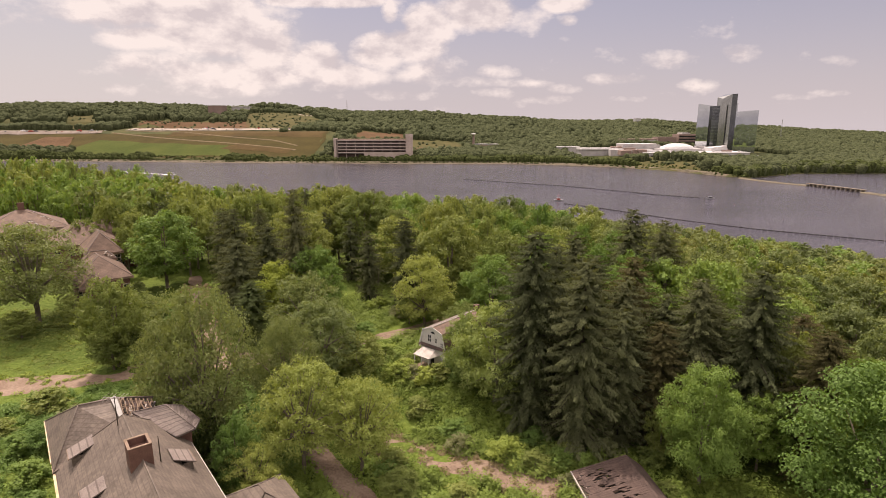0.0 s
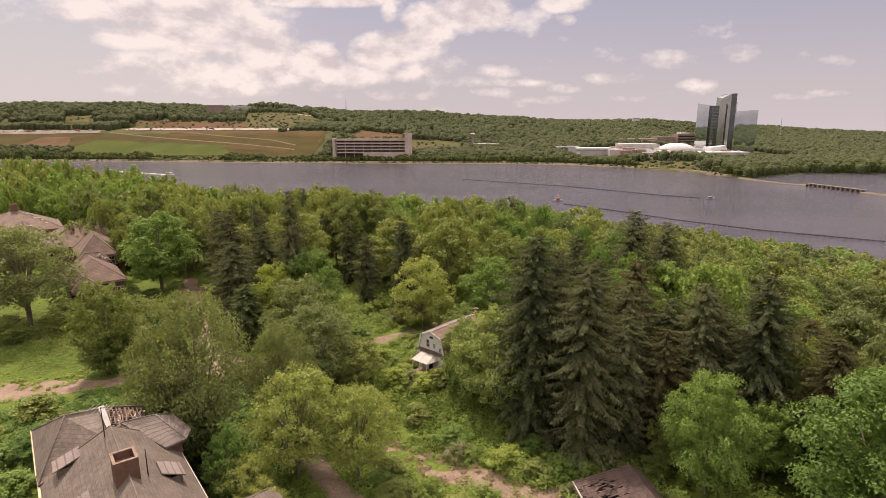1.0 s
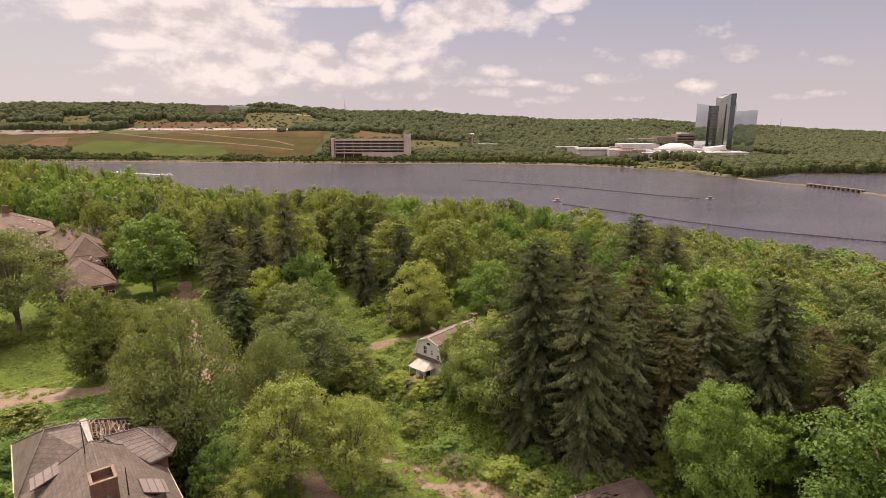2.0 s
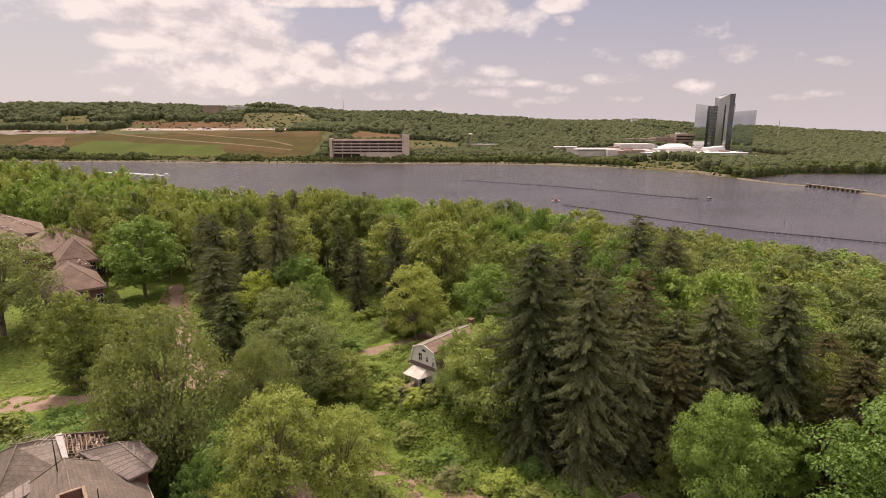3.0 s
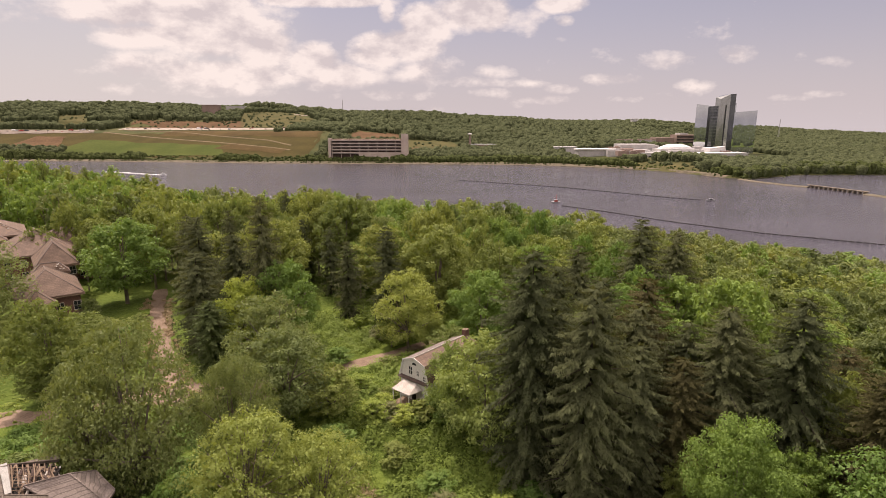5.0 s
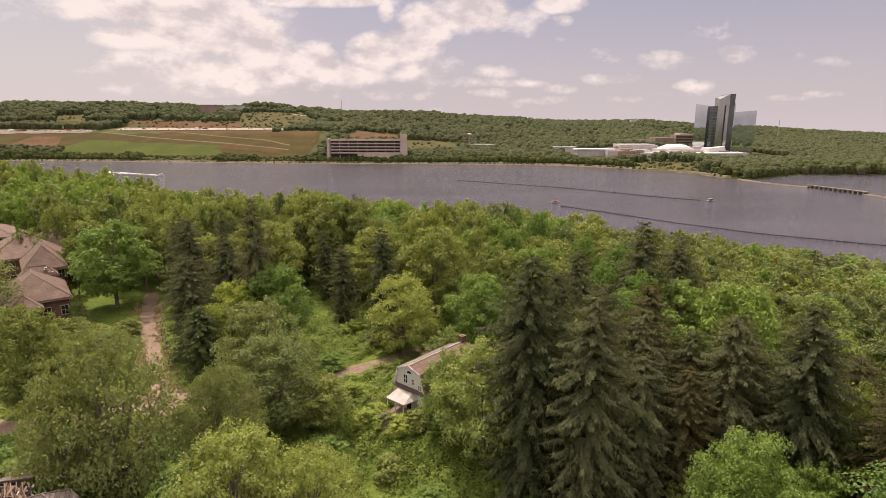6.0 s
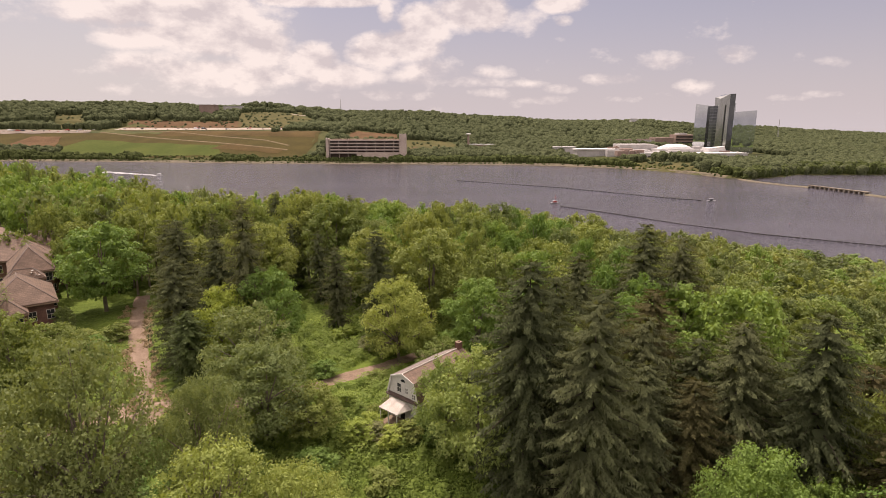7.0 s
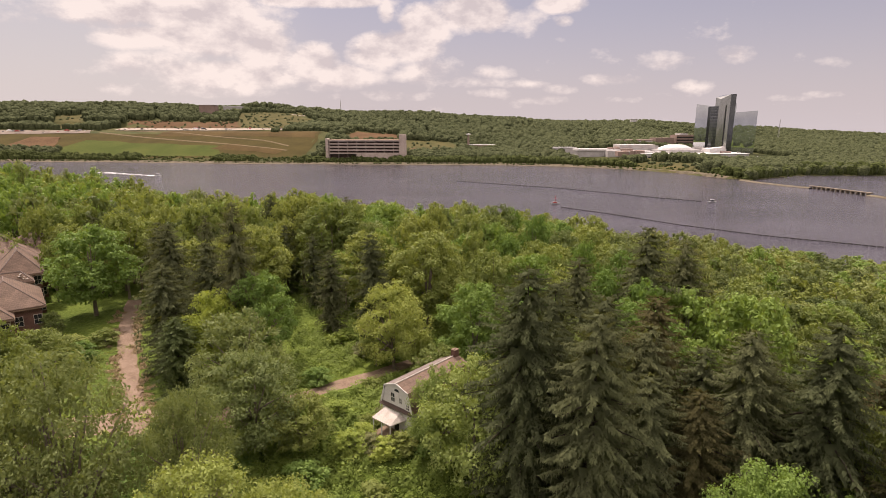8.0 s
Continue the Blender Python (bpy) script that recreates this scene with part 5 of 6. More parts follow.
def cottage():
    c = empty("gambrel_cottage", frame_of(-2.6, 95.9, 29.4, 0.66, 0.75))
    W, L, E, B, T = 3.15, 13.8, 4.2, 6.95, 7.75
    part("wall", boxes((0, L, -W + 0.1, W - 0.1, -0.8, E)), PAINT_WHITE, c, "dirty white clapboard")
    for x0, x1 in ((0.0, 0.15), (L - 0.15, L)):
        bm = bmesh.new()
        prof = [(-W + 0.1, E), (W - 0.1, E), (2.35, B - 0.06), (0, T - 0.06), (-2.35, B - 0.06)]
        a = [bm.verts.new((x0, y, z)) for y, z in prof]
        b = [bm.verts.new((x1, y, z)) for y, z in prof]
        bm.faces.new(a[::-1])
        bm.faces.new(b)
        for i in range(5):
            bm.faces.new((a[i], a[(i + 1) % 5], b[(i + 1) % 5], b[i]))
        part("gable", bm, PAINT_WHITE, c, "grey-white clapboard gable")
    o = 0.16
    for s in (1, -1):
        bm = bmesh.new()
        q = [(-o, s * (W + 0.15), E - 0.1), (L + o, s * (W + 0.15), E - 0.1), (L + o, s * 2.42, B + 0.05), (-o, s * 2.42, B + 0.05)]
        slab(bm, q if s < 0 else q[::-1], 0.14)
        part("roof", bm, TILE_BROWN, c, "steep brown lower roof slope")
        bm = bmesh.new()
        q = [(-o, s * 2.42, B + 0.05), (L + o, s * 2.42, B + 0.05), (L + o, 0, T + 0.1), (-o, 0, T + 0.1)]
        slab(bm, q if s < 0 else q[::-1], 0.14)
        part("roof", bm, TILE_BROWN if s < 0 else TILE_GREY, c, "pale weathered upper roof slope" if s > 0 else "brown upper roof slope")
        bm = bmesh.new()
        for a, b in (((s * (W + 0.17), E - 0.05), (s * 2.45, B + 0.1)), ((s * 2.45, B + 0.1), (0, T + 0.16))):
            q = [(-o - 0.05, a[0], a[1]), (-o + 0.05, a[0], a[1]), (-o + 0.05, b[0], b[1]), (-o - 0.05, b[0], b[1])]
            slab(bm, q, 1.0 if abs(a[0]) > 3 else 0.28)
        bmesh.ops.recalc_face_normals(bm, faces=bm.faces)
        part("bargeboard", bm, PAINT_WHITE, c)
    v, f = tube_rings([(-o, 0, T + 0.12), (L / 2, 0, T + 0.12), (L + o, 0, T + 0.12)], [0.11] * 3, 6)
    mesh_object("ridge_cap", v, f, BLEACHED, c)
    chimney(L - 0.4, 0, 6.5, T + 1.1, 1.0, 0.8, c)
    # gable front: windows, little fanlight, skirt roof and porch
    window(0, 0.75, 4.75, (0, -1), 0.75, 1.35, c, PAINT_WHITE)
    window(0, -0.85, 4.85, (0, -1), 0.45, 0.85, c, PAINT_WHITE)
    window(0, -2.3, 4.35, (0, -1), 0.55, 0.75, c, PAINT_WHITE)
    fan = bmesh.new()
    ring = [fan.verts.new((-0.06, -0.1 + 0.5 * math.cos(w), 6.55 + 0.42 * math.sin(w))) for w in np.linspace(0, math.pi, 9)]
    fan.faces.new(ring)
    part("fanlight", fan, PANE, c, "half-round attic window")
    bm = bmesh.new()
    slab(bm, [(-0.45, -W - 0.2, 3.9), (-0.45, W + 0.2, 3.9), (0.02, W + 0.2, 4.25), (0.02, -W - 0.2, 4.25)][::-1], 0.1)
    part("skirt_roof", bm, ROTTEN, c, "narrow dark skirt roof under the gable")
    bm = bmesh.new()
    slab(bm, [(-2.8, -1.5, 2.75), (-2.8, 2.4, 2.75), (-0.4, 2.0, 3.6), (-0.4, -1.0, 3.6)][::-1], 0.12)
    slab(bm, [(-2.8, -1.5, 2.75), (-0.4, -1.0, 3.6), (-0.1, -2.0, 2.75)], 0.12)
    slab(bm, [(-2.8, 2.4, 2.75), (-0.1, 2.9, 2.75), (-0.4, 2.0, 3.6)], 0.12)
    bmesh.ops.recalc_face_normals(bm, faces=bm.faces)
    pr = part("porch_roof", bm, BLEACHED, c, "pale bleached porch roof")
    for y in (-1.3, 0.5, 2.25):
        part("porch_post", boxes((-2.7, -2.55, y - 0.07, y + 0.07, -0.8, 2.7), bevel=0.015), PAINT_WHITE, pr)
    part("porch_floor", boxes((-2.8, -0.02, -1.4, 2.4, -0.6, 0.3)), RAFTER, pr)
    window(0, 2.2, 0.9, (0, -1), 0.9, 1.5, c, PAINT_WHITE)
    # flat near-black panel in place of the doorway's shaded depth
    part("door", boxes((-0.06, 0.02, -0.4, 0.5, 0.3, 2.35)), DARK, c, "open doorway, its shade put in as a near-black panel")
    for x in (2, 5, 8, 11):
        for s in (1, -1):
            window(x, s * (W - 0.1), 1.0, (-s, 0), 0.9, 1.4, c, PAINT_WHITE)
    tagged(c, "abandoned white gambrel-roofed cottage with a bleached porch roof", "house")


cottage()


def ward(x, y, base, blocks, label, chim=()):
    """A brick ward: blocks (x0, x1, y0, y1, eave, ridge), each with its hip roof and rows of windows; heights from base."""
    w = empty("hospital_ward", frame_of(x, y, base, 0.785, 0.62))
    gg = random.Random(int(abs(x)))
    for n_, (x0, x1, y0, y1, e, r) in enumerate(blocks):
        part("wall", boxes((x0 + 0.8, x1 - 0.8, y0 + 0.8, y1 - 0.8, -3, e - 0.02)), BRICK_RED, w, "red brick wall")
        pl = hip_planes(x0, x1, y0, y1, e, r)
        rf = roof_part("roof", pl, TILE_BROWN, w, 0.3, "brown tile hip roof with broken patches")
        ridge_caps(pl, TILE_GREY, rf, 0.1)
        part("eaves_board", boxes((x0, x1, y0 - 0.1, y0 + 0.1, e - 0.5, e - 0.31), (x1 - 0.1, x1 + 0.1, y0, y1, e - 0.5, e - 0.31)), RAFTER, rf)
        for z in np.arange(0.8, e - 2.2, 3.3):
            n = max(1, int((x1 - x0) / 3.0))
            for k in range(n):
                window(x0 + (k + 0.5) * (x1 - x0) / n, y0 + 0.8, z, (1, 0), 1.3, 1.9, w, BLEACHED)
            n = max(1, int((y1 - y0) / 3.4))
            for k in range(n):
                window(x1 - 0.8, y0 + (k + 0.5) * (y1 - y0) / n, z, (0, 1), 1.3, 1.9, w, BLEACHED)
        # broken tiles lying along the hips
        a_, b_ = Vector(pl[0][1]), Vector(pl[0][2])
        for k in range(16):
            q = a_.lerp(b_, gg.uniform(0.15, 0.95)) + Vector((-gg.uniform(0.2, 1.6), gg.uniform(-0.3, 0.3), 0.12))
            t = part("loose_tile", boxes((-0.28, 0.28, -0.14, 0.14, -0.03, 0.05)), (BLEACHED, SOIL, TILE_BROWN)[k % 3], rf)
            t.matrix_basis = Matrix.Translation(q) @ Euler((0.5, gg.uniform(-0.3, 0.3), gg.uniform(-0.8, 0.8))).to_matrix().to_4x4()
    for cx, cy, z0, z1 in chim:
        chimney(cx, cy, z0, z1, 1.8, 1.4, w)
    return tagged(w, label, "hospital building", "old hospital wards")


w = ward(-79, 132.8, 29.6, [(-12.8, -0.1, -1.0, 16, 8.0, 12.9), (-12, -5.5, -4.5, 3, 7.2, 9.9)], "derelict red brick ward with stepped brown tile hip roofs")
ward(-79, 132.8, 29.7, [(-9, -1, 16.4, 20.8, 9.4, 11.6), (-8, 1.4, 21, 36, 10.2, 15.4)], "derelict brick link block with a brown hip roof")
ward(-79, 132.8, 29.8, [(-15, 2.8, 36.2, 57, 10.6, 16.2), (-6.5, 8.5, 46, 58, 10.9, 15.2)], "derelict red brick ward with a wide brown hip roof")
ward(-141, 180, 31, [(-12, 12, -11, 10, 11.0, 16.4), (-4, 7, -15, -4, 10.4, 14.0)], "derelict red brick ward with a hip roof and chimney",
     chim=((0, 0, 14.5, 18.6),))

# ---- across the river ----


def prism(pts, tops, z0):
    """An upright block over a plan outline, its top corners at their own heights."""
    bm = bmesh.new()
    lo = [bm.verts.new((x, y, z0)) for x, y in pts]
    hi = [bm.verts.new((x, y, z)) for (x, y), z in zip(pts, tops)]
    bm.faces.new(lo[::-1])
    bm.faces.new(hi)
    n = len(pts)
    for i in range(n):
        bm.faces.new((lo[i], lo[(i + 1) % n], hi[(i + 1) % n], hi[i]))
    bmesh.ops.recalc_face_normals(bm, faces=bm.faces)
    return bm


def glass_tower():
    t = empty("glass_tower", pose(640, 1275, 6))
    zz = -6 - 2
    part("wing", prism([(-57, 14), (-30, -6), (-28, 4), (-52, 22)], [120.5, 115, 115, 120.5], zz + 2), GLASS, t, "pale mirror-glass wing")
    core = part("core", prism([(-37, -14), (-32, -19), (-24, -20), (-24, 8), (-37, 8)], [114] * 5, zz + 2), GLASS_DARK, t, "dark ribbed glass core")
    for k in range(34):
        z = 3 + k * 3.2
        part("floor_band", prism([(-37.2, -14.2), (-32, -19.2), (-23.9, -20.2), (-23.9, -19), (-32, -18), (-37.2, -13)], [z + 0.6] * 6, z), GLASS_GREY, core)
    part("slab", prism([(-23.8, -20), (-11, -24), (-11, 4), (-23.8, 8)], [115, 117, 117, 115], zz + 2), GLASS_PALE, t, "grey glass slab")
    part("blade", prism([(-17, 10), (-16, -12), (-3, -28), (-3, 6)], [134, 130, 139.5, 139.5], zz + 2), GLASS_PALE, t, "tall slanted mirror-glass blade")
    part("blade_edge", prism([(-2.9, -28), (13, -20), (13, 6), (-2.9, 6)], [139.5, 140.5, 140.5, 139.5], zz + 2), GLASS_DARK, t, "dark glass flank of the blade")
    part("wing", prism([(14.1, -8), (22, -8), (22, 10), (14.1, 10)], [124, 121, 121, 124], zz + 2), GLASS, t, "narrow pale glass strip")
    part("wing", prism([(22.1, -6), (66, -16), (66, 6), (22.1, 10)], [102, 105.5, 105.5, 102], zz + 2), GLASS, t, "mirror-glass wing with a slanted top")
    tagged(t, "faceted mirror-glass hotel tower across the river", "tower")


GLASS_DARK, nt, p = material("dark_glass")
p.inputs["Base Color"].default_value = (0.12, 0.13, 0.135, 1)
p.inputs["Metallic"].default_value, p.inputs["Roughness"].default_value = 0.7, 0.1
nt.links.new(mixed(nt, noise_of(nt, 0.05, 3.0, 0.3, 0.7), (0.05, 0.055, 0.06), (0.10, 0.107, 0.11)), p.inputs["Base Color"])
GLASS_PALE, nt, p = material("pale_grey_glass")
p.inputs["Metallic"].default_value, p.inputs["Roughness"].default_value = 0.85, 0.12
nt.links.new(mixed(nt, noise_of(nt, 0.06, 3.0, 0.3, 0.7), (0.27, 0.275, 0.265), (0.36, 0.365, 0.35)), p.inputs["Base Color"])
GLASS_GREY, nt, p = material("grey_glass")
p.inputs["Metallic"].default_value, p.inputs["Roughness"].default_value = 0.8, 0.08
nt.links.new(mixed(nt, noise_of(nt, 0.06, 3.0, 0.3, 0.7), (0.17, 0.18, 0.185), (0.27, 0.28, 0.29)), p.inputs["Base Color"])
glass_tower()


def casino():
    c = empty("casino_complex", pose(470, 1180, 6))
    part("hall", boxes((-60, 155, -50, 30, -3, 17), bevel=0.6), CONCRETE, c, "long pale grey podium")
    part("hall_roof", boxes((-61, 156, -51, 31, 17.02, 18.2), bevel=0.3), ROOF_WHITE, c)
    part("long_roof", boxes((-170, -85, 30, 70, 20, 24), bevel=0.5), ROOF_WHITE, c, "white flat roof of a long hall")
    part("long_wall", boxes((-168, -87, 32, 68, -3, 19.98)), CONCRETE, c)
    part("hall", boxes((-110, -20, 10, 70, -3, 22), bevel=0.6), CONCRETE, c)
    part("hall", boxes((-75, 0, 40, 90, -3, 33), bevel=0.6), CONCRETE, c)
    bm = bmesh.new()
    n = 12
    rings = [(40, 25, 22), (34, 21, 28), (21, 13, 32.5), (14, 8, 34)]
    vs = [[bm.verts.new((35 + rx * math.cos(2 * math.pi * k / n), 20 + ry * math.sin(2 * math.pi * k / n), z)) for k in range(n)] for rx, ry, z in rings]
    for a, b in zip(vs, vs[1:]):
        for k in range(n):
            bm.faces.new((a[k], a[(k + 1) % n], b[(k + 1) % n], b[k]))
    bm.faces.new(vs[-1])
    part("dome", bm, ROOF_WHITE, c, "faceted white dome roof")
    part("dome_drum", boxes((-8, 78, -6, 46, 17, 24)), CONCRETE, c)
    part("hall", boxes((85, 130, 20, 60, -3, 22), bevel=0.5), CONCRETE, c)
    part("tent", prism([(95, -10), (125, -14), (130, 12), (92, 14)], [26, 30, 30, 26], 17), ROOF_WHITE, c, "white tent roof")
    part("entrance", boxes((20, 60, -54, -49.5, -2, 12)), DARK, c, "dark glazed entrance")
    for k in range(16):
        part("rooftop_unit", boxes((-50 + k * 13, -46 + k * 13, -30 + (k * 37) % 50, -26 + (k * 37) % 50, 18.2, 20.4), bevel=0.1), METAL, c)
    part("hall", boxes((160, 215, -20, 25, -3, 9), bevel=0.4), ROOF_WHITE, c)
    gr = random.Random(21)
    for k in range(34):
        x, y, lx, ly = gr.uniform(-100, 140), gr.uniform(-40, 70), gr.uniform(4, 14), gr.uniform(4, 10)
        part("roof_block", boxes((x - lx, x + lx, y - ly, y + ly, 12, gr.uniform(19.5, 24) + max(0, y) * 0.12), bevel=0.3), gr.choice((CONCRETE, ROOF_WHITE, CONCRETE, BRICK_FAR)), c)
    for k in range(22):
        x = -56 + k * 9.4
        part("window_strip", boxes((x, x + 6.4, -50.25, -49.9, 9.5, 12.0)), DARK, c)
    tagged(c, "sprawling pale casino halls with white roofs", "casino")
    b = empty("parking_garage", pose(520, 1420, 16))
    for k in range(3):
        part("deck", boxes((-80, 20, -20, 20, 8 + k * 8, 11 + k * 8)), CONCRETE, b)
    part("core", boxes((-78, 18, -18, 18, -6, 30)), BRICK_FAR, b, "brown shaded storeys")
    part("block", boxes((24, 70, -10, 30, -6, 34)), BRICK_FAR, b)
    part("block", boxes((74, 128, -14, 26, -6, 41)), BRICK_FAR, b)
    part("roof_block", boxes((84, 104, -8, 20, 41.02, 45)), CONCRETE, b)
    for k in range(5):
        part("window_band", boxes((75, 127, -14.3, -14.02, 6 + k * 7, 9 + k * 7)), DARK, b)
    tagged(b, "brown multi-storey car park behind the casino", "parking garage")


BRICK_FAR = surface("brown_cladding", (0.17, 0.12, 0.10), (0.25, 0.18, 0.15), 0.05, 0.6, 0.85, 0.2, 0.05)
casino()


GARAGE = surface("tan_concrete", (0.32, 0.26, 0.22), (0.43, 0.355, 0.31), 0.08, 0.8, 0.85, 0.2, 0.05)


def garage():
    b = empty("parking_garage", pose(-150, 1235, 15) @ pose(0, 0, 0, 0, 0, -3))
    # dark brown core: shade between the decks put into its colour
    part("interior", boxes((-78, 78, -19, 30, -6, 33)), ROTTEN, b, "solid block in dark brown, standing for the shade between parking levels")
    for k in range(5):
        z = 5 + k * 6.6
        part("parapet", boxes((-80, 80, -25, -22.5, z, z + 2.7), (-80, -77.5, -25, 30, z, z + 2.7)), GARAGE, b, "pale concrete parapet band")
        part("deck", boxes((-80, 80, -22.5, 30, z - 0.6, z)), CONCRETE, b)
    for k in range(9):
        part("column", boxes((-79 + k * 19.6, -77.8 + k * 19.6, -22.4, -21.2, -6, 33)), GARAGE, b)
    part("base_wall", boxes((-20, 80, -25.5, -22.5, -6, 4.9)), GARAGE, b)
    part("roof_deck", boxes((-80, 80, -22.4, 30, 34.0, 34.8)), SOIL, b, "sun-bleached roof deck")
    part("stair_tower", boxes((-86, -80, -26, -10, -6, 37), bevel=0.3), GARAGE, b)
    part("stair_tower", boxes((72, 86, -29, -12, -6, 46), bevel=0.3), GARAGE, b, "pale stair tower")
    tagged(b, "five-level concrete parking garage with stair towers", "parking garage")


garage()


def lookout(x, y, h):
    b = empty("water_tower", pose(x, y, gz(x, y)))
    v, f = tube_rings([(0, 0, -2), (0, 0, h * 0.5), (0, 0, h)], [3.2, 2.6, 2.4], 12)
    mesh_object("shaft", v, f, BRICK_FAR, b)
    v, f = tube_rings([(0, 0, h), (0, 0, h + 1.2), (0, 0, h + 2.6), (0, 0, h + 4.0)], [3.6, 6.4, 5.8, 1.2], 16)
    mesh_object("tank", v, f, ROOF_WHITE, b, smooth=True)
    tagged(b, "slim tower with a white domed tank", "water tower")


lookout(77, 1390, 31)


def hill_house(name, x, y, lx, ly, h, label, mat):
    b = empty(name, pose(x, y, gz(x, y)))
    part("wall", boxes((-lx / 2, lx / 2, -ly / 2, ly / 2, -4, h), bevel=0.2), mat, b)
    part("roof", boxes((-lx / 2 - 1, lx / 2 + 1, -ly / 2 - 1, ly / 2 + 1, h + 0.02, h + 1.4), bevel=0.2), ROOF_WHITE, b)
    tagged(b, label, "building")


hill_house("hilltop_building", -735, 1850, 50, 30, 28, "brown flat-roofed building on the wooded ridge", BRICK_FAR)
hill_house("hilltop_building", -668, 1885, 60, 20, 17, "low pale annexe on the wooded ridge", CONCRETE)
hill_house("far_house", 788, 2280, 26, 14, 22, "small white house among the far woods", ROOF_WHITE)
hill_house("far_shed", 110, 1380, 60, 20, 9, "low brown sheds among trees", BRICK_FAR)
hill_house("far_shed", 215, 1330, 40, 20, 8, "low pale roof among trees", CONCRETE)
hill_house("far_shed", 290, 1290, 50, 20, 14, "low pale roof among trees", CONCRETE)


def mast(x, y, h):
    rods = [([(dx * 2, dy * 2, -2), (dx, dy, h * 0.5), (0.2 * dx, 0.2 * dy, h)], [0.5, 0.4, 0.3], 4) for dx, dy in ((1, 0.6), (-1, 0.6), (0, -1.1))]
    for k in range(8):
        z = h * k / 8
        s = 2 - 1.8 * k / 8
        rods.append(([(-s, 0.3, z), (0, 0, z + h / 16), (s, 0.3, z + h / 8)], [0.25] * 3, 4))
    v, f = tubes(rods)
    ob = mesh_object("radio_mast", v, f, METAL)
    ob.matrix_basis = pose(x, y, gz(x, y))
    tagged(ob, "thin lattice mast above the far woods", "mast")


mast(-335, 1990, 46)
mast(1100, 1820, 66)

# roads, car parks and bare soil on the far slope
DRY = surface("dry_grass", (0.034, 0.028, 0.007), (0.055, 0.043, 0.012), 0.02, 0.3, 0.95, 0.3, 0.1)
MOWN = surface("mown_grass", (0.034, 0.050, 0.008), (0.058, 0.069, 0.014), 0.015, 0.3, 0.95, 0.3, 0.1)
LOT = surface("bleached_asphalt", (0.208, 0.176, 0.144), (0.296, 0.256, 0.216), 0.05, 0.6, 0.9, 0.2, 0.05)


def patch(name, corners, mat, label, lift, nu=24, nv=12):
    """A four-cornered patch draped on the ground, with a ragged border."""
    a, b, c, d = [Vector((*q, 0)) for q in corners]
    verts = []
    for j in range(nv + 1):
        for i in range(nu + 1):
            u, v = i / nu, j / nv
            q = (a * (1 - u) + b * u) * (1 - v) + (d * (1 - u) + c * u) * v
            if j in (0, nv) or i in (0, nu):
                q += Vector((noise.noise(q * 0.02), noise.noise(q * 0.02 + Vector((9, 9, 9))), 0)) * 9
            verts.append((q.x, q.y, gz(q.x, q.y) + lift))
    faces = [(j * (nu + 1) + i, j * (nu + 1) + i + 1, (j + 1) * (nu + 1) + i + 1, (j + 1) * (nu + 1) + i) for j in range(nv) for i in range(nu)]
    tagged(mesh_object(name, verts, faces, mat, smooth=True), label, "ground", kind="structure")


LOT_DARK = surface("old_asphalt", (0.09, 0.075, 0.06), (0.2, 0.165, 0.14), 0.03, 0.4, 0.9, 0.2, 0.05)
RUSTY = surface("rusty_dry_grass", (0.044, 0.029, 0.010), (0.074, 0.050, 0.018), 0.02, 0.3, 0.95, 0.3, 0.1)
MEADOW = surface("tan_meadow", (0.040, 0.044, 0.014), (0.084, 0.072, 0.029), 0.03, 0.3, 0.95, 0.3, 0.1)
EARTH = surface("orange_earth", (0.064, 0.036, 0.017), (0.102, 0.061, 0.032), 0.03, 0.3, 0.95, 0.4, 0.1)
patch("dry_slope", [(-1300, 1360), (-290, 1225), (-290, 1450), (-1300, 1560)], DRY, "brownish dry grass slope", 0.3, 60, 20)
patch("mown_slope", [(-950, 1330), (-480, 1262), (-520, 1352), (-890, 1455)], MOWN, "mown green slope above the far bank", 0.7, 40, 16)
patch("bare_slope", [(-1075, 1412), (-945, 1402), (-975, 1492), (-1065, 1502)], EARTH, "orange bare earth bank", 0.8)
patch("bare_slope", [(-530, 1330), (-360, 1264), (-350, 1300), (-500, 1362)], RUSTY, "grey-brown bare earth below the car park", 0.9)
patch("rusty_slope", [(-720, 1475), (-300, 1390), (-300, 1462), (-720, 1545)], RUSTY, "rust-coloured dry grass below the car park", 0.7, 40, 8)
patch("car_park", [(-900, 1590), (-405, 1512), (-415, 1572), (-915, 1660)], LOT, "long bleached car park on the far slope", 1.2, 40, 6)
patch("car_park", [(-1290, 1540), (-930, 1522), (-960, 1590), (-1310, 1620)], LOT_DARK, "bleached car park among the far trees", 1.2, 40, 4)
patch("planted_bank", [(-920, 1668), (-555, 1602), (-590, 1722), (-920, 1742)], EARTH, "brown planted bank above the car park", 0.6, 40, 8)
patch("grassy_hillside", [(-570, 1605), (-390, 1602), (-445, 1890), (-635, 1860)], MEADOW, "yellowish grass hillside with young trees", 0.6, 24, 24)
patch("bare_slope", [(-1110, 1662), (-1025, 1658), (-1110, 1792), (-1190, 1800)], MEADOW, "tan earth mound among the far trees", 0.8)
patch("dry_field", [(-100, 1335), (45, 1328), (40, 1465), (-95, 1495)], MEADOW, "dry grass beside the parking garage", 0.6)
patch("bare_slope", [(-70, 1345), (30, 1338), (10, 1375), (-60, 1385)], EARTH, "bare earth beside the parking garage", 0.8)
patch("bare_slope", [(-240, 1490), (-95, 1480), (-105, 1565), (-220, 1605)], EARTH, "bare soil behind the parking garage", 0.6)
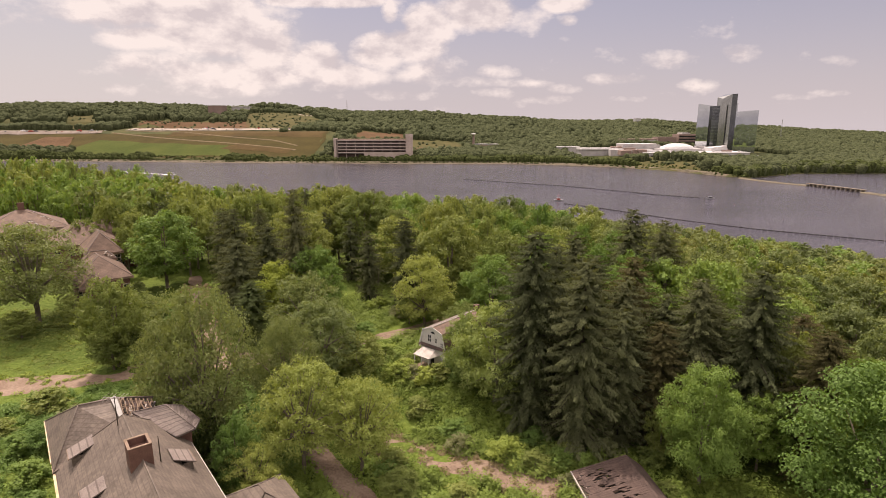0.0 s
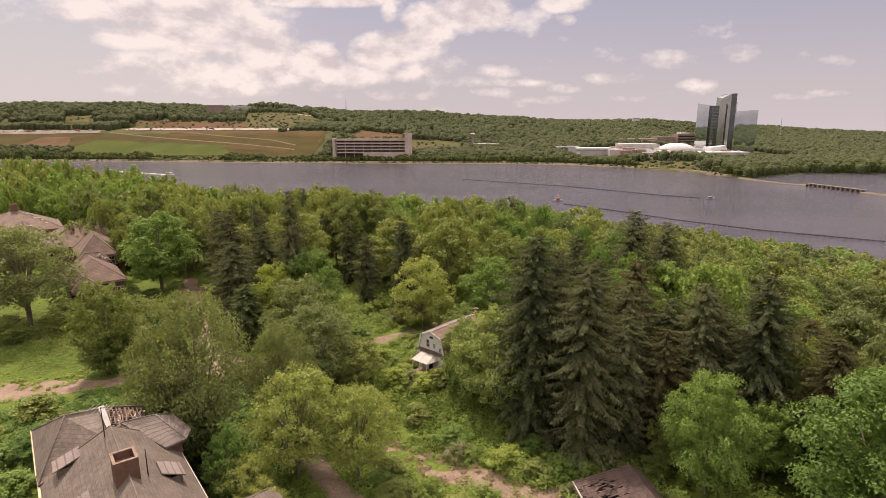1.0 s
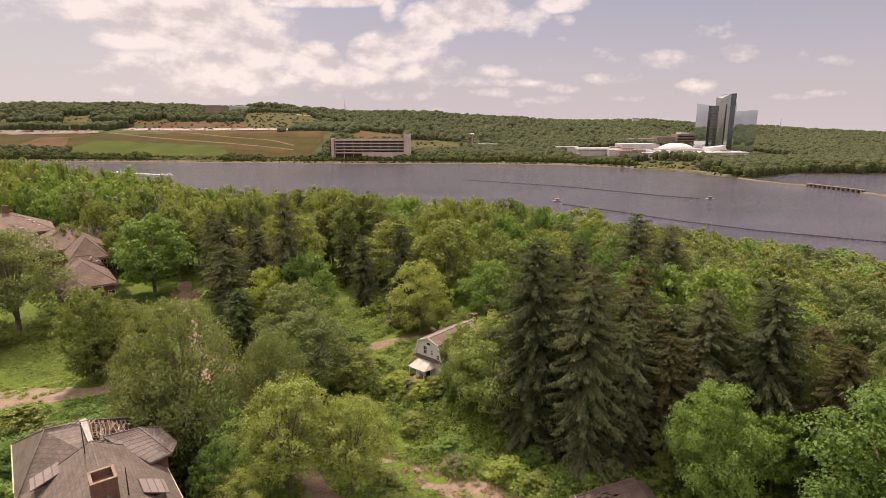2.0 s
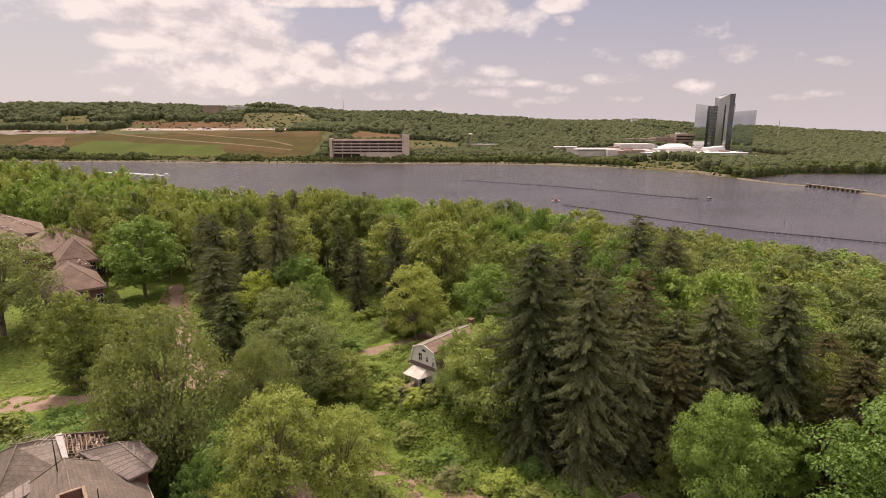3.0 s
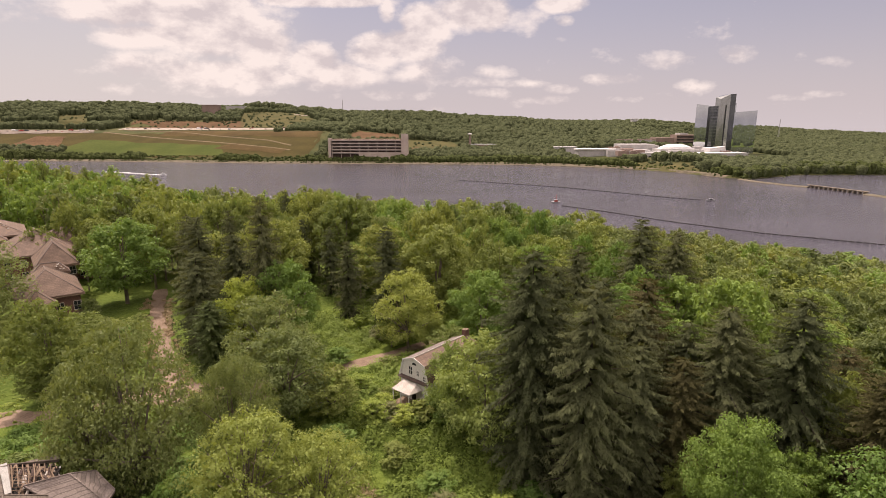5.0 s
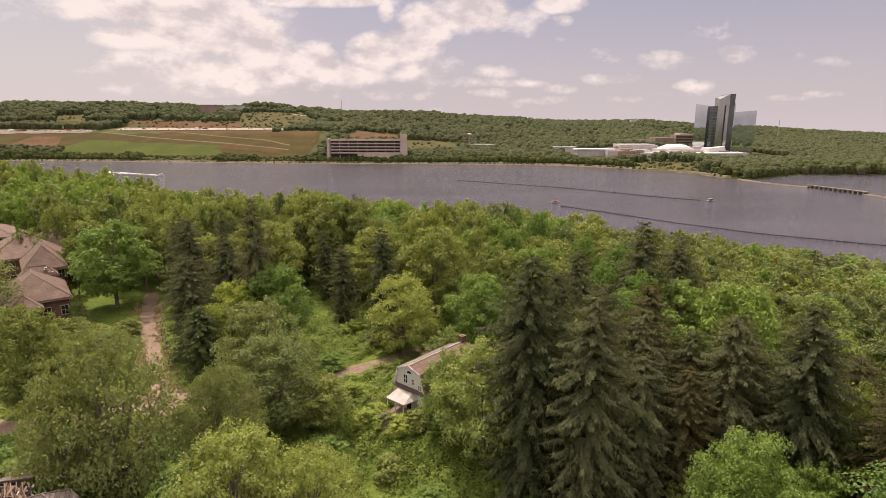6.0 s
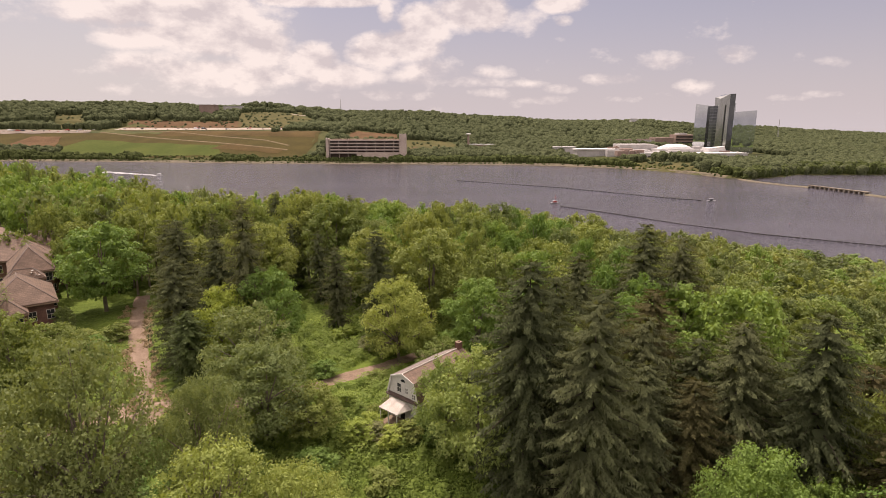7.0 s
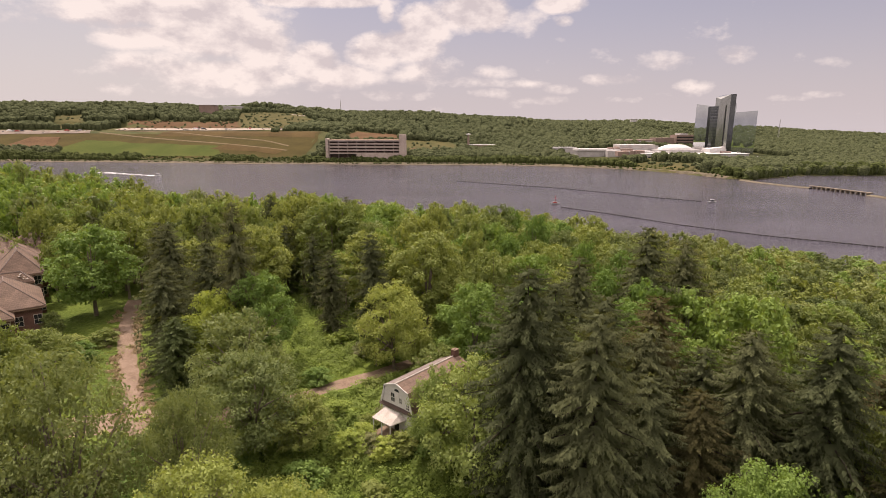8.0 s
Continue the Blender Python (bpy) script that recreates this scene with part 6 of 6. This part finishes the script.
patch("meadow", [(350, 1003), (418, 925), (455, 985), (395, 1070)], MEADOW, "dry meadow beside the far railway", 0.5)
ribbon("grass_road", [(-425, 1785), (-360, 1768), (-285, 1738)], 16.0, MEADOW, "pale grass road along the wood's edge", "track", 1.2)
ribbon("hill_road", [(-470, 1860), (-440, 1840), (-420, 1850), (-415, 1880)], 8.0, LOT, "pale road over the grassy hill", "road", 1.2)


def shore_line(name, x0, x1, d0, width, mat, label, category, lift):
    xs_ = np.arange(x0, x1, 12.0)
    pts = [(float(x), float(np.interp(x, SHORE_X, SHORE_Y)) + d0) for x in xs_]
    return ribbon(name, pts, width, mat, label, category, lift)


shore_line("rocky_shore", -1100, 442, 3, 9.0, GRAVEL, "dark rocks along the far waterline", "shore", 0.3)
shore_line("railway_bank", -1100, 442, 12, 7.0, GRAVEL, "pale stone railway bank along the far shore", "railway bank", 0.4)
TRACK = surface("pale_track", (0.098, 0.075, 0.045), (0.158, 0.124, 0.079), 0.1, 1.0, 0.95, 0.3, 0.05)
ribbon("hill_track", [(-900, 1528), (-760, 1470), (-640, 1420), (-520, 1372), (-430, 1330), (-340, 1290)], 5.0, TRACK, "pale track across the mown slope", "track", 1.1)
ribbon("hill_track", [(-860, 1572), (-700, 1510), (-560, 1440), (-420, 1380), (-345, 1325)], 4.0, TRACK, "pale track across the dry slope", "track", 1.4)


def vehicle(x, y, z, turn, L, H, mat):
    c = empty("parked_vehicle", pose(x, y, z, 0, 0, turn))
    part("body", boxes((-L / 2, L / 2, -1.1, 1.1, 0.4, H * 0.6), bevel=0.15), mat, c)
    part("cabin", boxes((-L * 0.25, L * 0.3, -1.0, 1.0, H * 0.6 + 0.01, H), bevel=0.2), PANE if H < 2.5 else mat, c)
    for sx in (-0.32, 0.32):
        v, f = tube_rings([(sx * L, -1.15, 0.4), (sx * L, 0, 0.4), (sx * L, 1.15, 0.4)], [0.4] * 3, 8)
        mesh_object("wheels", v, f, DARK, c)
    tagged(c, "parked vehicle on the far car park", "vehicle", "vehicles on the far car parks")


CARS = [surface("car_" + n, c, tuple(min(1, v * 1.15) for v in c), 0.5, 4.0, 0.3, 0.02, 0.01) for n, c in
        (("white", (0.7, 0.7, 0.7)), ("grey", (0.3, 0.3, 0.31)), ("dark", (0.05, 0.05, 0.06)), ("red", (0.3, 0.05, 0.04)))]
gg = random.Random(12)
for k in range(46):
    u = gg.random()
    x = -895 + 480 * u
    y = 1590 - 76 * u + gg.uniform(4, 60)
    big = gg.random() < 0.25
    vehicle(x, y, gz(x, y) + 1.2, gg.choice((0, 90)) + gg.uniform(-8, 8), 14 if big else 5.2, 4.0 if big else 1.7, gg.choice(CARS))
for k in range(26):
    u = gg.random()
    x = -1285 + 350 * u
    y = 1542 - 18 * u + gg.uniform(4, 60)
    big = gg.random() < 0.4
    vehicle(x, y, gz(x, y) + 1.2, gg.choice((0, 90)) + gg.uniform(-8, 8), 15 if big else 5.2, 4.0 if big else 1.7, gg.choice(CARS))


# the spit with its trestle
def spit():
    pts = [(441, 815), (446, 770), (456, 735), (470, 705)]
    pts2 = [(484, 628), (486, 600), (487, 560), (486, 510)]
    for q in (pts, pts2):
        fine = []
        for a, b in zip(q, q[1:]):
            n = 8
            fine += [Vector((*a, 0)).lerp(Vector((*b, 0)), i / n) for i in range(n)]
        fine.append(Vector((*q[-1], 0)))
        verts, faces = [], []
        prof = [(-8, -2.5), (-4.5, 0.4), (-2.0, 1.3), (2.0, 1.3), (4.5, 0.4), (8, -2.5)]
        for i, c in enumerate(fine):
            d = (fine[min(i + 1, len(fine) - 1)] - fine[max(0, i - 1)]).normalized()
            s = Vector((-d.y, d.x, 0))
            for o, z in prof:
                e = c + s * o * (1 + 0.25 * noise.noise(c * 0.1 + Vector((o, 0, 0))))
                verts.append((e.x, e.y, z + 0.5 * noise.noise(e * 0.2)))
            if i:
                for k in range(5):
                    faces.append(((i - 1) * 6 + k, (i - 1) * 6 + k + 1, i * 6 + k + 1, i * 6 + k))
        tagged(mesh_object("embankment", verts, faces, GRAVEL), "narrow stony railway embankment in the river", "embankment", kind="structure")
    t = empty("railway_trestle", frame_of(470, 705, 0, 14, -77))
    part("deck", boxes((-2, 80, -2.2, 2.2, 2.6, 3.6), bevel=0.1), BARK, t)
    for k in range(12):
        part("pier", boxes((3 + k * 6.6, 4.6 + k * 6.6, -2.4, 2.4, -3, 2.58), bevel=0.1), BARK, t)
    tagged(t, "low dark timber railway trestle over the water", "trestle")


spit()


# boats, buoys and floating booms
def boat(name, x, y, turn, L, label, mats, mast_h=0.0):
    b = empty(name, pose(x, y, 0, 0, 0, turn))
    bm = bmesh.new()
    w = L * 0.17
    plan = [(-L / 2, -w), (L * 0.2, -w), (L / 2, 0), (L * 0.2, w), (-L / 2, w)]
    lo = [bm.verts.new((q[0] * 0.92, q[1] * 0.75, -0.3)) for q in plan]
    hi = [bm.verts.new((q[0], q[1], L * 0.11)) for q in plan]
    bm.faces.new(lo[::-1])
    bm.faces.new(hi)
    for i in range(5):
        bm.faces.new((lo[i], lo[(i + 1) % 5], hi[(i + 1) % 5], hi[i]))
    part("hull", bm, mats[0], b)
    part("cabin", boxes((-L * 0.2, L * 0.12, -w * 0.7, w * 0.7, L * 0.11 + 0.01, L * 0.26), bevel=0.1), mats[1], b)
    part("canopy", boxes((-L * 0.25, L * 0.15, -w * 0.8, w * 0.8, L * 0.27, L * 0.30), bevel=0.05), mats[0], b)
    if mast_h:
        v, f = tubes([([(0, 0, L * 0.3), (0, 0, mast_h * 0.6), (0, 0, mast_h)], [0.2, 0.16, 0.1], 5), ([(-2, 0, mast_h * 0.6), (0, 0, mast_h * 0.75), (2, 0, mast_h * 0.6)], [0.1] * 3, 4)])
        mesh_object("mast", v, f, mats[1], b)
    return tagged(b, label, "boat")


boat("work_boat", 119.5, 563, 8, 10.0, "moored dark work boat with a red superstructure and mast", (CARS[1], CARS[3]), 8.5)
boat("motor_boat", 282, 575, 4, 9.5, "grey moored motor boat", (CARS[1], CARS[2]))
boat("motor_boat", -436, 893, -22, 12, "white motor boat running before its wake", (CARS[0], CARS[1]))


def wake():
    verts, faces = [], []
    n = 40
    d = Vector((-70, 39, 0)).normalized()
    s = Vector((-d.y, d.x, 0))
    o = Vector((-441, 896, 0.06))
    for i in range(n + 1):
        c = o + d * (150 * i / n)
        w = 2.2 + 6.0 * i / n
        for k in (-1.0, -0.55, 0.55, 1.0):
            e = c + s * w * k * (1 + 0.25 * noise.noise(c * 0.15 + Vector((k, 0, 0))))
            verts.append((e.x, e.y, 0.06 + 0.05 * abs(k)))
        if i:
            a = (i - 1) * 4
            for k in ((0, 1), (2, 3)) if i > 6 else ((0, 1), (1, 2), (2, 3)):
                faces.append((a + k[0], a + k[1], a + 4 + k[1], a + 4 + k[0]))
    tagged(mesh_object("wake", verts, faces, FOAM), "white foaming boat wake on the river", "wake", kind="structure")


FOAM = surface("foam", (0.6, 0.6, 0.6), (0.85, 0.85, 0.85), 0.3, 2.0, 0.8, 0.3, 0.05)
wake()


def boom(pts, n):
    """A floating boom: a chain of dark floats."""
    pts = [Vector((*q, 0.05)) for q in pts]
    b = empty("floating_boom", Matrix.Translation(pts[0]))
    verts, faces = [], []
    L = sum((q - p_).length for p_, q in zip(pts, pts[1:]))
    for p_, q in zip(pts, pts[1:]):
        m = max(1, int(n * (q - p_).length / L))
        for i in range(m):
            a, c = p_.lerp(q, (i + 0.08) / m) - pts[0], p_.lerp(q, (i + 0.92) / m) - pts[0]
            v, f = tube_rings([tuple(a), tuple((a + c) / 2), tuple(c)], [0.45, 0.5, 0.45], 6)
            k = len(verts)
            verts += v
            faces += [tuple(j + k for j in t) for t in f]
    ob = mesh_object("float_chain", verts, faces, DARK, b)
    tagged(b, "long line of dark floats across the river", "floating boom")


boom([(29.7, 805), (95, 755), (157, 708), (205, 655), (242, 610), (275, 582)], 60)
boom([(120, 540), (153, 499), (191, 442), (231, 398), (292, 354), (330, 325)], 80)
for x, y in ((278.4, 519.7), (274.5, 435.4)):
    b = empty("buoy", pose(x, y, 0))
    v, f = tube_rings([(0, 0, -0.4), (0, 0, 0.3), (0, 0, 0.8), (0, 0, 1.0)], [0.3, 0.32, 0.2, 0.08], 10)
    mesh_object("float", v, f, CARS[2], b, smooth=True)
    v, f = tube_rings([(0, 0, 1.0), (0, 0, 1.3), (0, 0, 1.5)], [0.12, 0.12, 0.06], 6)
    mesh_object("lamp", v, f, CARS[3], b)
    tagged(b, "small dark mooring buoy with a red lamp on the river", "buoy", "buoys")
